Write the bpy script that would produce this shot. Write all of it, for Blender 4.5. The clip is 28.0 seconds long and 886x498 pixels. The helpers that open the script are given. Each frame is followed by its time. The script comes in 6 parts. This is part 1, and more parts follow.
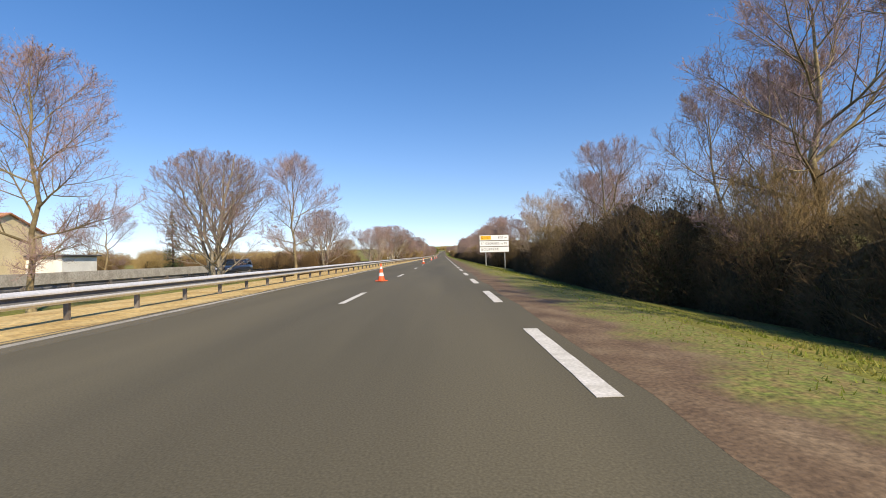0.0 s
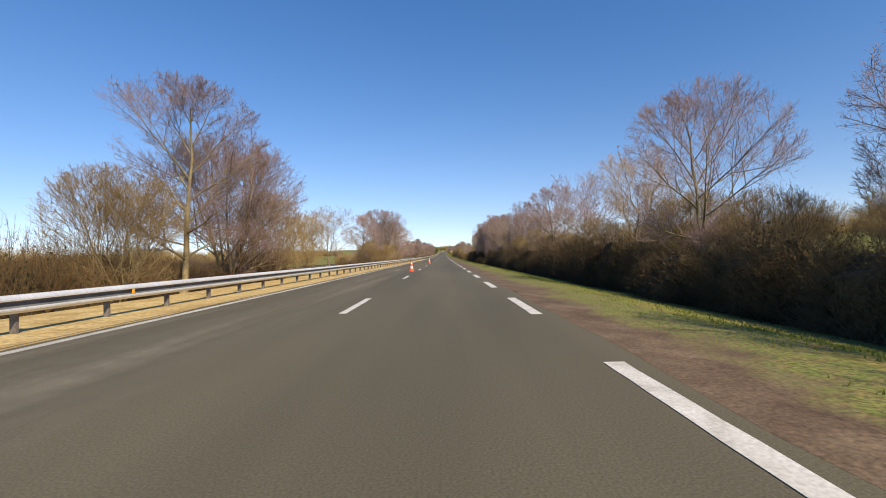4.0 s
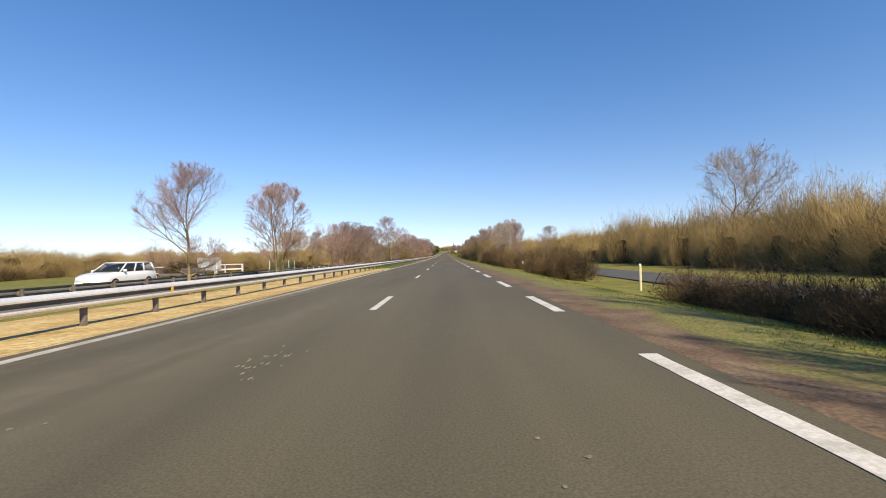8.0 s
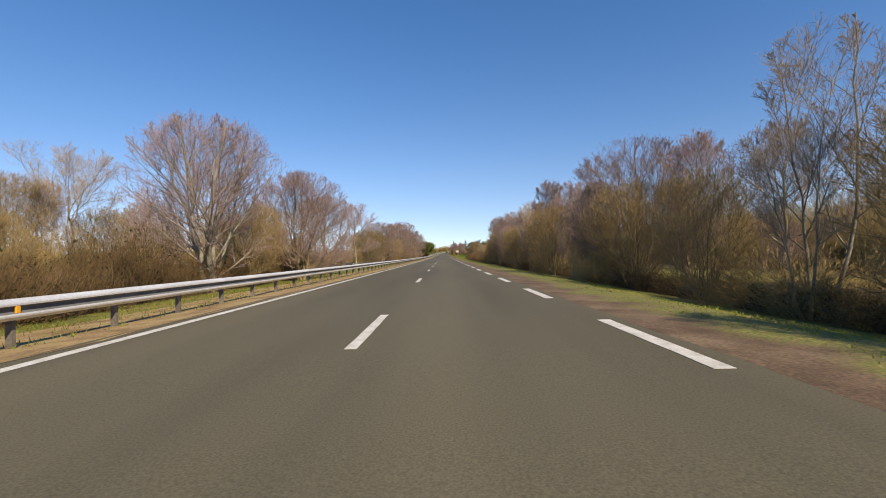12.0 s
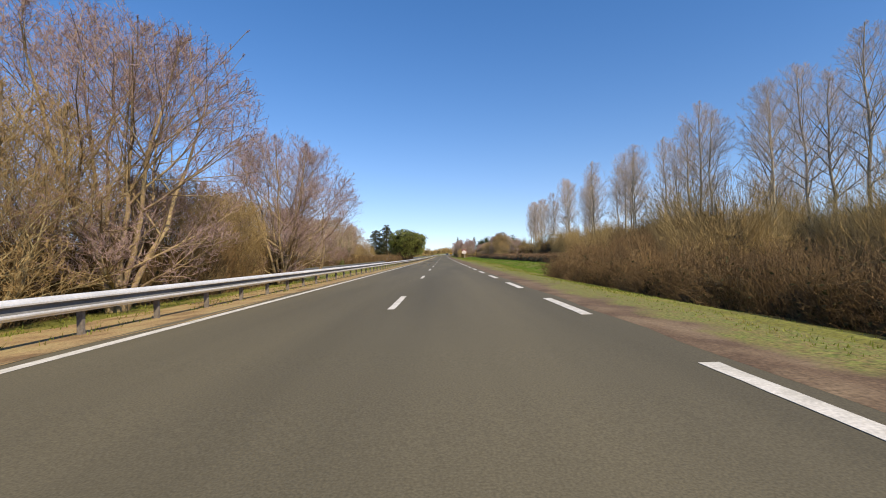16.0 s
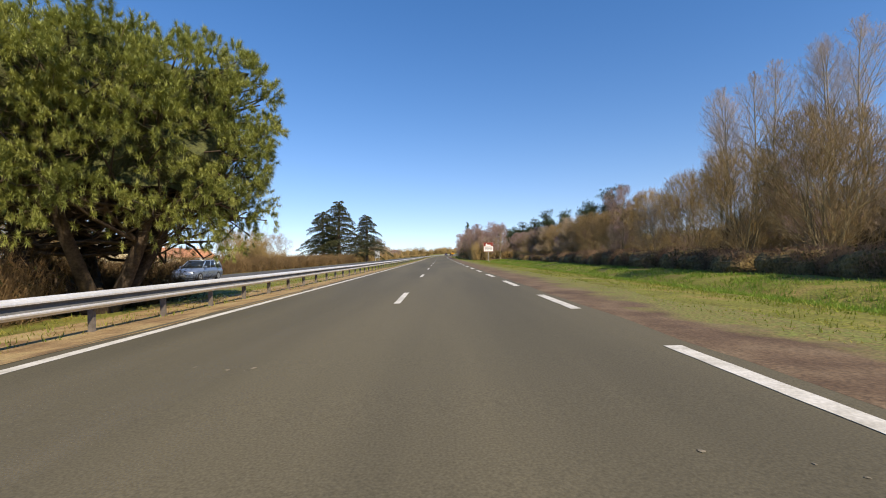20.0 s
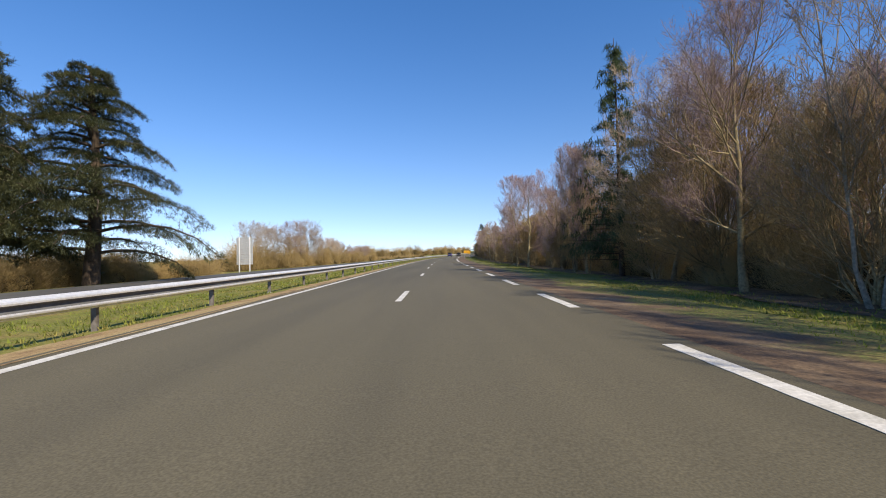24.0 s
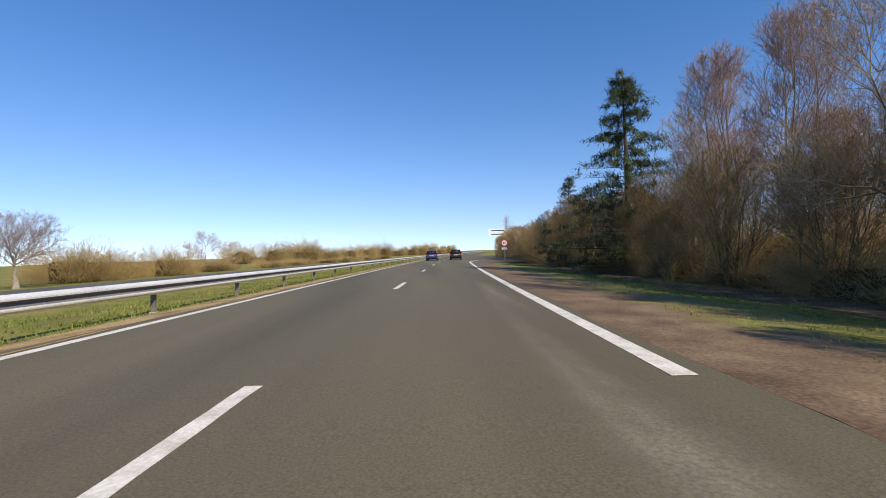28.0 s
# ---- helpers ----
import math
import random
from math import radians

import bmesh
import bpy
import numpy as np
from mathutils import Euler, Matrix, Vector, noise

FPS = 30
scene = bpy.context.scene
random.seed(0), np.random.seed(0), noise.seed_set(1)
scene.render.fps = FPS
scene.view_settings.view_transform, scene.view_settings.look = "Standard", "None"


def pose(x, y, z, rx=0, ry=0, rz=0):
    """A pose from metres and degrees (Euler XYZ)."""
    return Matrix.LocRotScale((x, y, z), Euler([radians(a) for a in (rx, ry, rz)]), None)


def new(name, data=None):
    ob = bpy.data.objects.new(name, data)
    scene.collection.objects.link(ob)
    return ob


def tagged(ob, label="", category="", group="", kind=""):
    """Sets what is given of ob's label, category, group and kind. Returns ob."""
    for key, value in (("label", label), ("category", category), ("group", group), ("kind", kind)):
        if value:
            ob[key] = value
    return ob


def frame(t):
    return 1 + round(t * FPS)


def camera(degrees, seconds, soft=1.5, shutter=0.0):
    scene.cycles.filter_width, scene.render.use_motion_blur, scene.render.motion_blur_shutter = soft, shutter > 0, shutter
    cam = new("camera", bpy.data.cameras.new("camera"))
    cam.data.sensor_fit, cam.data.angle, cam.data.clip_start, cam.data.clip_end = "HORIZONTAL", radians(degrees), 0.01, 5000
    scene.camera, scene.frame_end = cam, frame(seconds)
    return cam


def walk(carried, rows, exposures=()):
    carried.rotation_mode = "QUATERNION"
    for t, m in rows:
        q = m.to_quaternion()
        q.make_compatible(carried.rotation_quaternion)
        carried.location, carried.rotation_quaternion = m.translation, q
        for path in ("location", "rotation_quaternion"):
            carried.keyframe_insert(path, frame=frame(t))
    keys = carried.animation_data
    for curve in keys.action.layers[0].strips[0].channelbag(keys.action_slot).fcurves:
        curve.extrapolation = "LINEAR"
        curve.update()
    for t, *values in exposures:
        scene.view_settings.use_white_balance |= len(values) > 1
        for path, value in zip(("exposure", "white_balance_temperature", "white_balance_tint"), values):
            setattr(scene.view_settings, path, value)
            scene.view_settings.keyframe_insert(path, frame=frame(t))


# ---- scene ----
# The road runs along +y. A place is given by s (metres along the lane line), d (metres to the right of it) and z.
BEND, BEND_R, BEND_END = 705.0, 1500.0, 1100.0
SAG, SAG_END, SAG_R = 150.0, 1000.0, 32000.0


def side(s):
    """How far the road has swung to the right at s."""
    a = min(max(0.0, s - BEND), BEND_END - BEND)
    return a * a / (2 * BEND_R) + max(0.0, s - BEND_END) * (BEND_END - BEND) / BEND_R


def swing(s):
    """The road's heading at s, radians to the right."""
    return math.atan(min(max(0.0, s - BEND), BEND_END - BEND) / BEND_R)


def rise(s):
    """The road's height at s."""
    a = min(max(0.0, s - SAG), SAG_END - SAG)
    return a * a / (2 * SAG_R) + max(0.0, s - SAG_END) * (SAG_END - SAG) / SAG_R


def grade(s):
    return math.degrees(math.atan(min(max(0.0, s - SAG), SAG_END - SAG) / SAG_R))


def place(s, d, z=0.0):
    a = swing(s)
    return Vector((side(s) + d * math.cos(a), s - d * math.sin(a), rise(s) + z))


# ---- the camera: seconds, s, d, yaw, pitch ----
DRIVE = (
    (0.0, 2.74, 2.34, 0.06, 0.78), (1.0, 29.72, 2.28, 0.13, 0.78), (2.0, 56.34, 2.18, 0.14, 0.94), (3.0, 82.57, 2.05, 0.12, 0.86),
    (4.5, 121.3, 1.88, 0.11, 0.87), (6.0, 159.64, 1.71, 0.10, 0.88), (7.0, 185.60, 1.63, 0.19, 0.89), (8.0, 211.90, 1.50, 0.40, 0.92),
    (9.0, 238.45, 1.29, 0.38, 0.76), (10.0, 265.15, 1.11, 0.30, 0.77), (11.0, 292.36, 1.00, -0.10, 0.84), (12.0, 319.82, 1.09, 0.08, 0.87),
    (13.5, 361.6, 1.12, 0.06, 0.92), (15.0, 404.30, 1.13, 0.05, 0.97), (16.0, 432.80, 1.08, 0.01, 1.00), (17.0, 461.60, 0.97, 0.02, 0.84),
    (18.0, 490.50, 0.91, -0.20, 0.80), (19.0, 519.50, 0.97, -0.14, 0.90), (20.0, 548.80, 1.00, -0.34, 0.92), (21.0, 578.02, 1.05, -0.10, 0.83),
    (22.5, 621.9, 1.02, -0.22, 0.83), (24.0, 665.50, 1.00, -0.34, 0.81), (25.0, 694.35, 1.24, -0.18, 0.74), (26.0, 723.00, 1.48, 0.08, 0.66),
    (27.0, 751.20, 1.58, 0.12, 0.78), (28.0, 779.30, 1.58, 0.22, 0.58),
)
EYE, LEAN = 1.04, 1.5
cam = camera(88.8, 28.0, 1.0)
PATH = []
for t, s, d, yaw, pitch in DRIVE:
    eye = place(s, d, EYE)
    PATH.append((t, pose(eye.x, eye.y, eye.z, 90 + pitch + grade(s), LEAN, yaw - math.degrees(swing(s)))))
EXPOSED = ((0.0, 0.42, 6900), (3.0, 0.32, 6900), (8.0, 0.42, 7050), (9.3, 0.27, 7100), (12.3, 0.27, 7050), (14.5, 0.41, 6900), (21.0, 0.42, 6900), (24.0, 0.42, 6550), (26.0, 0.37, 6600), (28.0, 0.35, 6600))
walk(cam, PATH, [(t, stops, kelvin, 12) for t, stops, kelvin in EXPOSED])

# ---- world and sun ----
SUN_FROM = Vector((0.446, -0.636, 0.629)).normalized()
world = bpy.data.worlds.new("sky")
scene.world = world
world.use_nodes = True
wn = world.node_tree
sky = wn.nodes.new("ShaderNodeTexSky")
sky.sky_type, sky.sun_disc = "NISHITA", False
sky.sun_elevation = math.asin(SUN_FROM.z)
sky.sun_rotation = math.atan2(SUN_FROM.x, SUN_FROM.y)
sky.air_density, sky.dust_density, sky.ozone_density = 1.0, 0.0, 1.2
high = wn.nodes.new("ShaderNodeVectorMath")
high.operation = "MULTIPLY_ADD"
high.inputs[1].default_value, high.inputs[2].default_value = (1, 1, 0.86), (0, 0, 0.078)
wn.links.new(wn.nodes.new("ShaderNodeTexCoord").outputs["Generated"], high.inputs[0])
wn.links.new(high.outputs[0], sky.inputs[0])
deep = wn.nodes.new("ShaderNodeHueSaturation")
deep.inputs["Saturation"].default_value = 1.38
deep.inputs["Hue"].default_value = 0.5065
wn.links.new(sky.outputs[0], deep.inputs["Color"])
tint = wn.nodes.new("ShaderNodeVectorMath")
tint.operation = "MULTIPLY"
tint.inputs[1].default_value = (1.20, 0.99, 0.97)
wn.links.new(deep.outputs[0], tint.inputs[0])
wn.links.new(tint.outputs[0], wn.nodes["Background"].inputs[0])
wn.nodes["Background"].inputs[1].default_value = 0.137
sun = new("sun", bpy.data.lights.new("sun", "SUN"))
sun.data.energy, sun.data.angle, sun.data.color = 5.0, radians(0.5), (1.0, 0.88, 0.67)
sun.rotation_euler = SUN_FROM.to_track_quat("Z", "Y").to_euler()

# ---- materials ----
def material(name, rough=0.8, metal=0.0):
    m = bpy.data.materials.new(name)
    m.use_nodes = True
    b = m.node_tree.nodes["Principled BSDF"]
    b.inputs["Roughness"].default_value, b.inputs["Metallic"].default_value = rough, metal
    return m, m.node_tree, b


def textured(name, cols, scale, rough=0.85, metal=0.0, bump=0.0, bump_scale=None, fine=None, fine_amount=0.35, stretch=(1, 1, 1), by_object=0.0, detail=4.0, spec=0.3, through_light=0.0):
    """Noise between the given colours at one scale, broken by a finer noise; bump in metres."""
    m, tree, b = material(name, rough, metal)
    b.inputs["Specular IOR Level"].default_value = spec
    n, l = tree.nodes, tree.links
    co = n.new("ShaderNodeNewGeometry")
    mp = n.new("ShaderNodeMapping")
    mp.inputs["Scale"].default_value = stretch
    l.new(co.outputs["Position"], mp.inputs[0])
    a = n.new("ShaderNodeTexNoise")
    a.inputs["Scale"].default_value, a.inputs["Detail"].default_value = scale, detail
    l.new(mp.outputs[0], a.inputs["Vector"])
    ramp = n.new("ShaderNodeValToRGB")
    ramp.color_ramp.elements[0].position, ramp.color_ramp.elements[1].position = 0.32, 0.68
    while len(ramp.color_ramp.elements) < len(cols):
        ramp.color_ramp.elements.new(0.5)
    for i, c in enumerate(cols):
        e = ramp.color_ramp.elements[i]
        e.position, e.color = 0.32 + 0.36 * i / (len(cols) - 1), (*c, 1)
    l.new(a.outputs["Fac"], ramp.inputs[0])
    out = ramp.outputs[0]
    if fine:
        f = n.new("ShaderNodeTexNoise")
        f.inputs["Scale"].default_value, f.inputs["Detail"].default_value = fine, 3
        l.new(co.outputs["Position"], f.inputs["Vector"])
        mr = n.new("ShaderNodeMapRange")
        mr.inputs["From Min"].default_value, mr.inputs["From Max"].default_value = 0.25, 0.75
        mr.inputs["To Min"].default_value, mr.inputs["To Max"].default_value = 1 - fine_amount, 1 + fine_amount
        l.new(f.outputs["Fac"], mr.inputs[0])
        mul = n.new("ShaderNodeVectorMath")
        mul.operation = "MULTIPLY"
        l.new(out, mul.inputs[0]), l.new(mr.outputs[0], mul.inputs[1])
        out = mul.outputs[0]
    if by_object:
        info = n.new("ShaderNodeObjectInfo")
        hs = n.new("ShaderNodeHueSaturation")
        mr = n.new("ShaderNodeMapRange")
        mr.inputs["To Min"].default_value, mr.inputs["To Max"].default_value = 1 - by_object, 1 + by_object
        l.new(info.outputs["Random"], mr.inputs[0]), l.new(mr.outputs[0], hs.inputs["Value"]), l.new(out, hs.inputs["Color"])
        out = hs.outputs[0]
    l.new(out, b.inputs["Base Color"])
    if through_light:
        tl, mx = n.new("ShaderNodeBsdfTranslucent"), n.new("ShaderNodeMixShader")
        mx.inputs[0].default_value = through_light
        l.new(out, tl.inputs[0]), l.new(b.outputs[0], mx.inputs[1]), l.new(tl.outputs[0], mx.inputs[2])
        l.new(mx.outputs[0], n["Material Output"].inputs[0])
    if bump:
        t = n.new("ShaderNodeTexNoise")
        t.inputs["Scale"].default_value, t.inputs["Detail"].default_value = bump_scale or fine or scale, 3
        l.new(co.outputs["Position"], t.inputs["Vector"])
        bp = n.new("ShaderNodeBump")
        bp.inputs["Strength"].default_value, bp.inputs["Distance"].default_value = 1.0, bump
        l.new(t.outputs["Fac"], bp.inputs["Height"]), l.new(bp.outputs[0], b.inputs["Normal"])
    return m


def plain(name, col, rough=0.6, metal=0.0, spec=0.4):
    m, tree, b = material(name, rough, metal)
    b.inputs["Base Color"].default_value, b.inputs["Specular IOR Level"].default_value = (*col, 1), spec
    return m


ASPHALT = textured("asphalt", [(0.082, 0.073, 0.048), (0.103, 0.091, 0.059), (0.122, 0.107, 0.068)], 0.35, 0.85, fine=60, fine_amount=0.30, bump=0.0015, bump_scale=110, stretch=(1.6, 0.12, 1))
ASPHALT_OLD = textured("old_asphalt", [(0.07, 0.068, 0.064), (0.10, 0.098, 0.09)], 0.4, 0.9, fine=40, fine_amount=0.25)
DUST = textured("dust", [(0.16, 0.145, 0.11), (0.22, 0.19, 0.14)], 3.0, 0.95, fine=40)
LINE = textured("road_paint", [(0.447, 0.430, 0.378), (0.568, 0.550, 0.499), (0.636, 0.619, 0.576)], 4.0, 0.7, fine=35, fine_amount=0.2)
GRASS = textured("grass_ground", [(0.126, 0.114, 0.024), (0.163, 0.170, 0.029), (0.226, 0.175, 0.052)], 0.7, 0.95, fine=14, fine_amount=0.5, bump=0.05, bump_scale=12)
SOIL = textured("brown_gravel", [(0.100, 0.062, 0.034), (0.147, 0.096, 0.052), (0.200, 0.138, 0.076)], 1.3, 0.95, fine=26, fine_amount=0.42, bump=0.006, bump_scale=30)
SAND = textured("yellow_sand", [(0.38, 0.255, 0.095), (0.50, 0.36, 0.15), (0.56, 0.43, 0.20)], 0.9, 0.95, fine=11, fine_amount=0.38, bump=0.08, bump_scale=5)
STRAW = textured("dry_straw_soil", [(0.20, 0.125, 0.06), (0.33, 0.23, 0.11), (0.36, 0.28, 0.13)], 1.4, 0.95, fine=25, fine_amount=0.45, bump=0.03, bump_scale=14)
BARK = textured("bark", [(0.126, 0.098, 0.055), (0.210, 0.168, 0.093), (0.315, 0.262, 0.142)], 1.6, 0.95, fine=16, fine_amount=0.4, by_object=0.25)
TWIG_PALE = textured("pale_twigs", [(0.36, 0.29, 0.265), (0.47, 0.39, 0.355)], 0.6, 0.9, by_object=0.15)
BARK_WARM = textured("warm_bark", [(0.147, 0.108, 0.062), (0.231, 0.172, 0.096), (0.294, 0.228, 0.122)], 1.6, 0.95, fine=16, fine_amount=0.4, by_object=0.2)
BARK_PALE = textured("pale_bark", [(0.213, 0.188, 0.144), (0.338, 0.300, 0.231)], 2.0, 0.95, fine=16, fine_amount=0.4, by_object=0.2)
BARK_DARK = textured("dark_bark", [(0.05, 0.036, 0.026), (0.10, 0.074, 0.052)], 2.0, 0.95, fine=16, fine_amount=0.4)
TWIG = textured("reddish_twigs", [(0.24, 0.162, 0.150), (0.35, 0.252, 0.234)], 0.6, 0.9, by_object=0.2)
TWIG_GREY = textured("grey_twigs", [(0.298, 0.228, 0.165), (0.428, 0.333, 0.237)], 0.6, 0.9, by_object=0.2)
TWIG_OLIVE = textured("olive_twigs", [(0.262, 0.186, 0.080), (0.390, 0.282, 0.122)], 0.5, 0.9, by_object=0.2)
TWIG_BROWN = textured("brown_twigs", [(0.113, 0.070, 0.032), (0.184, 0.120, 0.057)], 0.5, 0.9, by_object=0.2)
TWIG_SCRUB = textured("scrub_twigs", [(0.221, 0.148, 0.067), (0.326, 0.226, 0.103)], 0.5, 0.9, by_object=0.25)
TWIG_HEDGE = textured("reddish_hedge_canes", [(0.135, 0.082, 0.052), (0.21, 0.135, 0.086)], 0.5, 0.9, by_object=0.2)
TWIG_DARK = textured("dark_bramble_canes", [(0.072, 0.049, 0.026), (0.130, 0.088, 0.047)], 0.5, 0.9, by_object=0.2)
# near-black filler core of bushes: shade between the twigs put into its colour
BRUSH_SHADE = textured("brushwood", [(0.027, 0.020, 0.009), (0.048, 0.036, 0.015), (0.074, 0.052, 0.022)], 1.8, 0.95, fine=9, fine_amount=0.5, by_object=0.15, bump=0.2, bump_scale=4)
IVY = textured("ivy_leaves", [(0.050, 0.085, 0.018), (0.090, 0.130, 0.028), (0.130, 0.150, 0.040)], 3.0, 0.5, by_object=0.15, through_light=0.25)
LEAF_DARK = textured("bramble_leaves", [(0.036, 0.037, 0.011), (0.063, 0.058, 0.018), (0.095, 0.066, 0.028)], 3.0, 0.7, by_object=0.15, through_light=0.3)
NEEDLE = textured("pine_needles", [(0.165, 0.190, 0.050), (0.295, 0.325, 0.082), (0.390, 0.400, 0.120)], 1.2, 0.6, through_light=0.25)
# darker needle tone for the pine's core: shade between brushes is in this colour
NEEDLE_SHADE = textured("shaded_inner_needles", [(0.050, 0.058, 0.021), (0.090, 0.098, 0.035)], 3.0, 0.9, fine=14, fine_amount=0.5, bump=0.15, bump_scale=6)
NEEDLE_BLUE = textured("cedar_needles", [(0.050, 0.060, 0.030), (0.092, 0.100, 0.044), (0.150, 0.146, 0.062)], 1.0, 0.65, through_light=0.4)
NEEDLE_GREEN = textured("spruce_needles", [(0.055, 0.078, 0.038), (0.115, 0.145, 0.066)], 1.0, 0.65, through_light=0.4)
BLADE = textured("grass_blades", [(0.165, 0.195, 0.032), (0.250, 0.290, 0.046), (0.400, 0.320, 0.105)], 0.8, 0.8, through_light=0.4)
BLADE_LUSH = textured("lush_grass_blades", [(0.130, 0.220, 0.028), (0.200, 0.310, 0.042), (0.290, 0.320, 0.070)], 0.8, 0.75, through_light=0.4)
STEEL = textured("galvanised_steel", [(0.64, 0.645, 0.65), (0.76, 0.765, 0.77)], 1.2, 0.50, 0.35, fine=20, fine_amount=0.12)
STEEL_DARK = textured("weathered_steel", [(0.14, 0.12, 0.105), (0.22, 0.20, 0.18)], 3.0, 0.7, 0.3, fine=20, fine_amount=0.25)
WHITE = plain("white_sheet", (0.72, 0.73, 0.72), 0.45)
BACK = textured("aluminium_back", [(0.42, 0.44, 0.46), (0.50, 0.52, 0.54)], 2.0, 0.5, 0.4)
YELLOW = plain("yellow_sheet", (0.80, 0.42, 0.015), 0.5)
BLACK = plain("black_paint", (0.012, 0.012, 0.014), 0.5)
MAROON = plain("maroon_sheet", (0.22, 0.035, 0.022), 0.5)
RED = plain("red_paint", (0.55, 0.02, 0.015), 0.5)
ORANGE = plain("orange_plastic", (0.85, 0.12, 0.035), 0.5)
BEAM_DARK = textured("dark_beam_steel", [(0.13, 0.13, 0.132), (0.20, 0.20, 0.20)], 1.5, 0.75, 0.2, fine=20, fine_amount=0.2)
BRUSH_OLIVE = textured("olive_brushwood", [(0.089, 0.064, 0.026), (0.137, 0.100, 0.040), (0.184, 0.136, 0.055)], 1.8, 0.95, fine=9, fine_amount=0.5, by_object=0.2, bump=0.2, bump_scale=4)


def film_of_dust():
    """A thin, broken film of pale dust that lets the asphalt show through."""
    m = textured("dust_film", [(0.20, 0.18, 0.135), (0.27, 0.24, 0.18)], 3.0, 0.95, fine=40)
    n, l = m.node_tree.nodes, m.node_tree.links
    co, mp, a, r = n.new("ShaderNodeNewGeometry"), n.new("ShaderNodeMapping"), n.new("ShaderNodeTexNoise"), n.new("ShaderNodeMapRange")
    mp.inputs["Scale"].default_value = (1.1, 0.06, 1)
    a.inputs["Scale"].default_value, a.inputs["Detail"].default_value = 1.3, 5
    r.inputs["From Min"].default_value, r.inputs["From Max"].default_value, r.inputs["To Max"].default_value = 0.38, 0.72, 0.80
    l.new(co.outputs["Position"], mp.inputs[0]), l.new(mp.outputs[0], a.inputs["Vector"]), l.new(a.outputs["Fac"], r.inputs[0])
    c, k = n.new("ShaderNodeAttribute"), n.new("ShaderNodeMath")
    c.attribute_name, k.operation = "cover", "MULTIPLY"
    l.new(r.outputs[0], k.inputs[0]), l.new(c.outputs["Fac"], k.inputs[1])
    l.new(k.outputs[0], n["Principled BSDF"].inputs["Alpha"])
    return m


def worn_verge():
    """Brown gravel that grass overgrows in ragged patches: how far is laid down by the attribute "green"."""
    m = textured("overgrown_gravel", [(0.092, 0.059, 0.037), (0.136, 0.092, 0.057), (0.186, 0.134, 0.084)], 1.3, 0.95, fine=26, fine_amount=0.42, bump=0.008, bump_scale=24)
    n, l = m.node_tree.nodes, m.node_tree.links
    b = n["Principled BSDF"]
    soil = b.inputs["Base Color"].links[0].from_socket
    co, c, low, fine = n.new("ShaderNodeNewGeometry"), n.new("ShaderNodeAttribute"), n.new("ShaderNodeTexNoise"), n.new("ShaderNodeTexNoise")
    c.attribute_name = "green"
    for t, sc, de in ((low, 0.9, 8), (fine, 9.0, 6)):
        t.inputs["Scale"].default_value, t.inputs["Detail"].default_value = sc, de
        l.new(co.outputs["Position"], t.inputs["Vector"])
    add, edge = n.new("ShaderNodeMath"), n.new("ShaderNodeMapRange")
    l.new(c.outputs["Fac"], add.inputs[0]), l.new(low.outputs["Fac"], add.inputs[1])
    edge.inputs["From Min"].default_value, edge.inputs["From Max"].default_value = 0.86, 1.12
    l.new(add.outputs[0], edge.inputs[0])
    ramp, mix = n.new("ShaderNodeValToRGB"), n.new("ShaderNodeMix")
    for e, pos, col in zip(ramp.color_ramp.elements, (0.34, 0.66), ((0.190, 0.148, 0.056, 1), (0.140, 0.170, 0.036, 1))):
        e.position, e.color = pos, col
    l.new(fine.outputs["Fac"], ramp.inputs[0])
    mix.data_type = "RGBA"
    grain, span, mul = n.new("ShaderNodeTexNoise"), n.new("ShaderNodeMapRange"), n.new("ShaderNodeVectorMath")
    grain.inputs["Scale"].default_value, grain.inputs["Detail"].default_value = 22.0, 4
    span.inputs["From Min"].default_value, span.inputs["From Max"].default_value, span.inputs["To Min"].default_value, span.inputs["To Max"].default_value = 0.3, 0.7, 0.45, 1.5
    mul.operation = "MULTIPLY"
    l.new(co.outputs["Position"], grain.inputs["Vector"]), l.new(grain.outputs["Fac"], span.inputs[0])
    l.new(ramp.outputs[0], mul.inputs[0]), l.new(span.outputs[0], mul.inputs[1])
    l.new(edge.outputs[0], mix.inputs["Factor"]), l.new(soil, mix.inputs[6]), l.new(mul.outputs[0], mix.inputs[7])
    l.new(mix.outputs[2], b.inputs["Base Color"])
    return m


VERGE = worn_verge()
LITTER = textured("leaf_litter", [(0.075, 0.050, 0.028), (0.14, 0.095, 0.052), (0.20, 0.135, 0.075)], 1.6, 0.95, fine=22, fine_amount=0.5, bump=0.04, bump_scale=18)
DUST_FILM = film_of_dust()

# ---- tools ----


def smooth01(x):
    x = min(1.0, max(0.0, x))
    return x * x * (3 - 2 * x)


RIGHT_LOW = ((3.7, -0.03), (5.5, -0.06), (6.5, -0.16), (8.0, -0.50), (11.0, -0.90), (16.0, -0.95), (30.0, -0.9), (60.0, 0.5), (250.0, 9.0), (900.0, 30.0))
RIGHT_DITCH = ((3.7, -0.03), (6.0, -0.06), (8.5, -0.16), (10.5, -0.42), (11.8, -0.72), (13.2, -0.30), (16.0, -0.10), (30.0, 0.2), (60.0, 0.8), (250.0, 6.0), (900.0, 20.0))
RIGHT_WOOD = ((3.7, -0.03), (6.0, -0.08), (8.0, -0.18), (11.0, -0.20), (30.0, 0.2), (60.0, 0.8), (250.0, 4.0), (900.0, 16.0))
OPPOSITE = -0.28
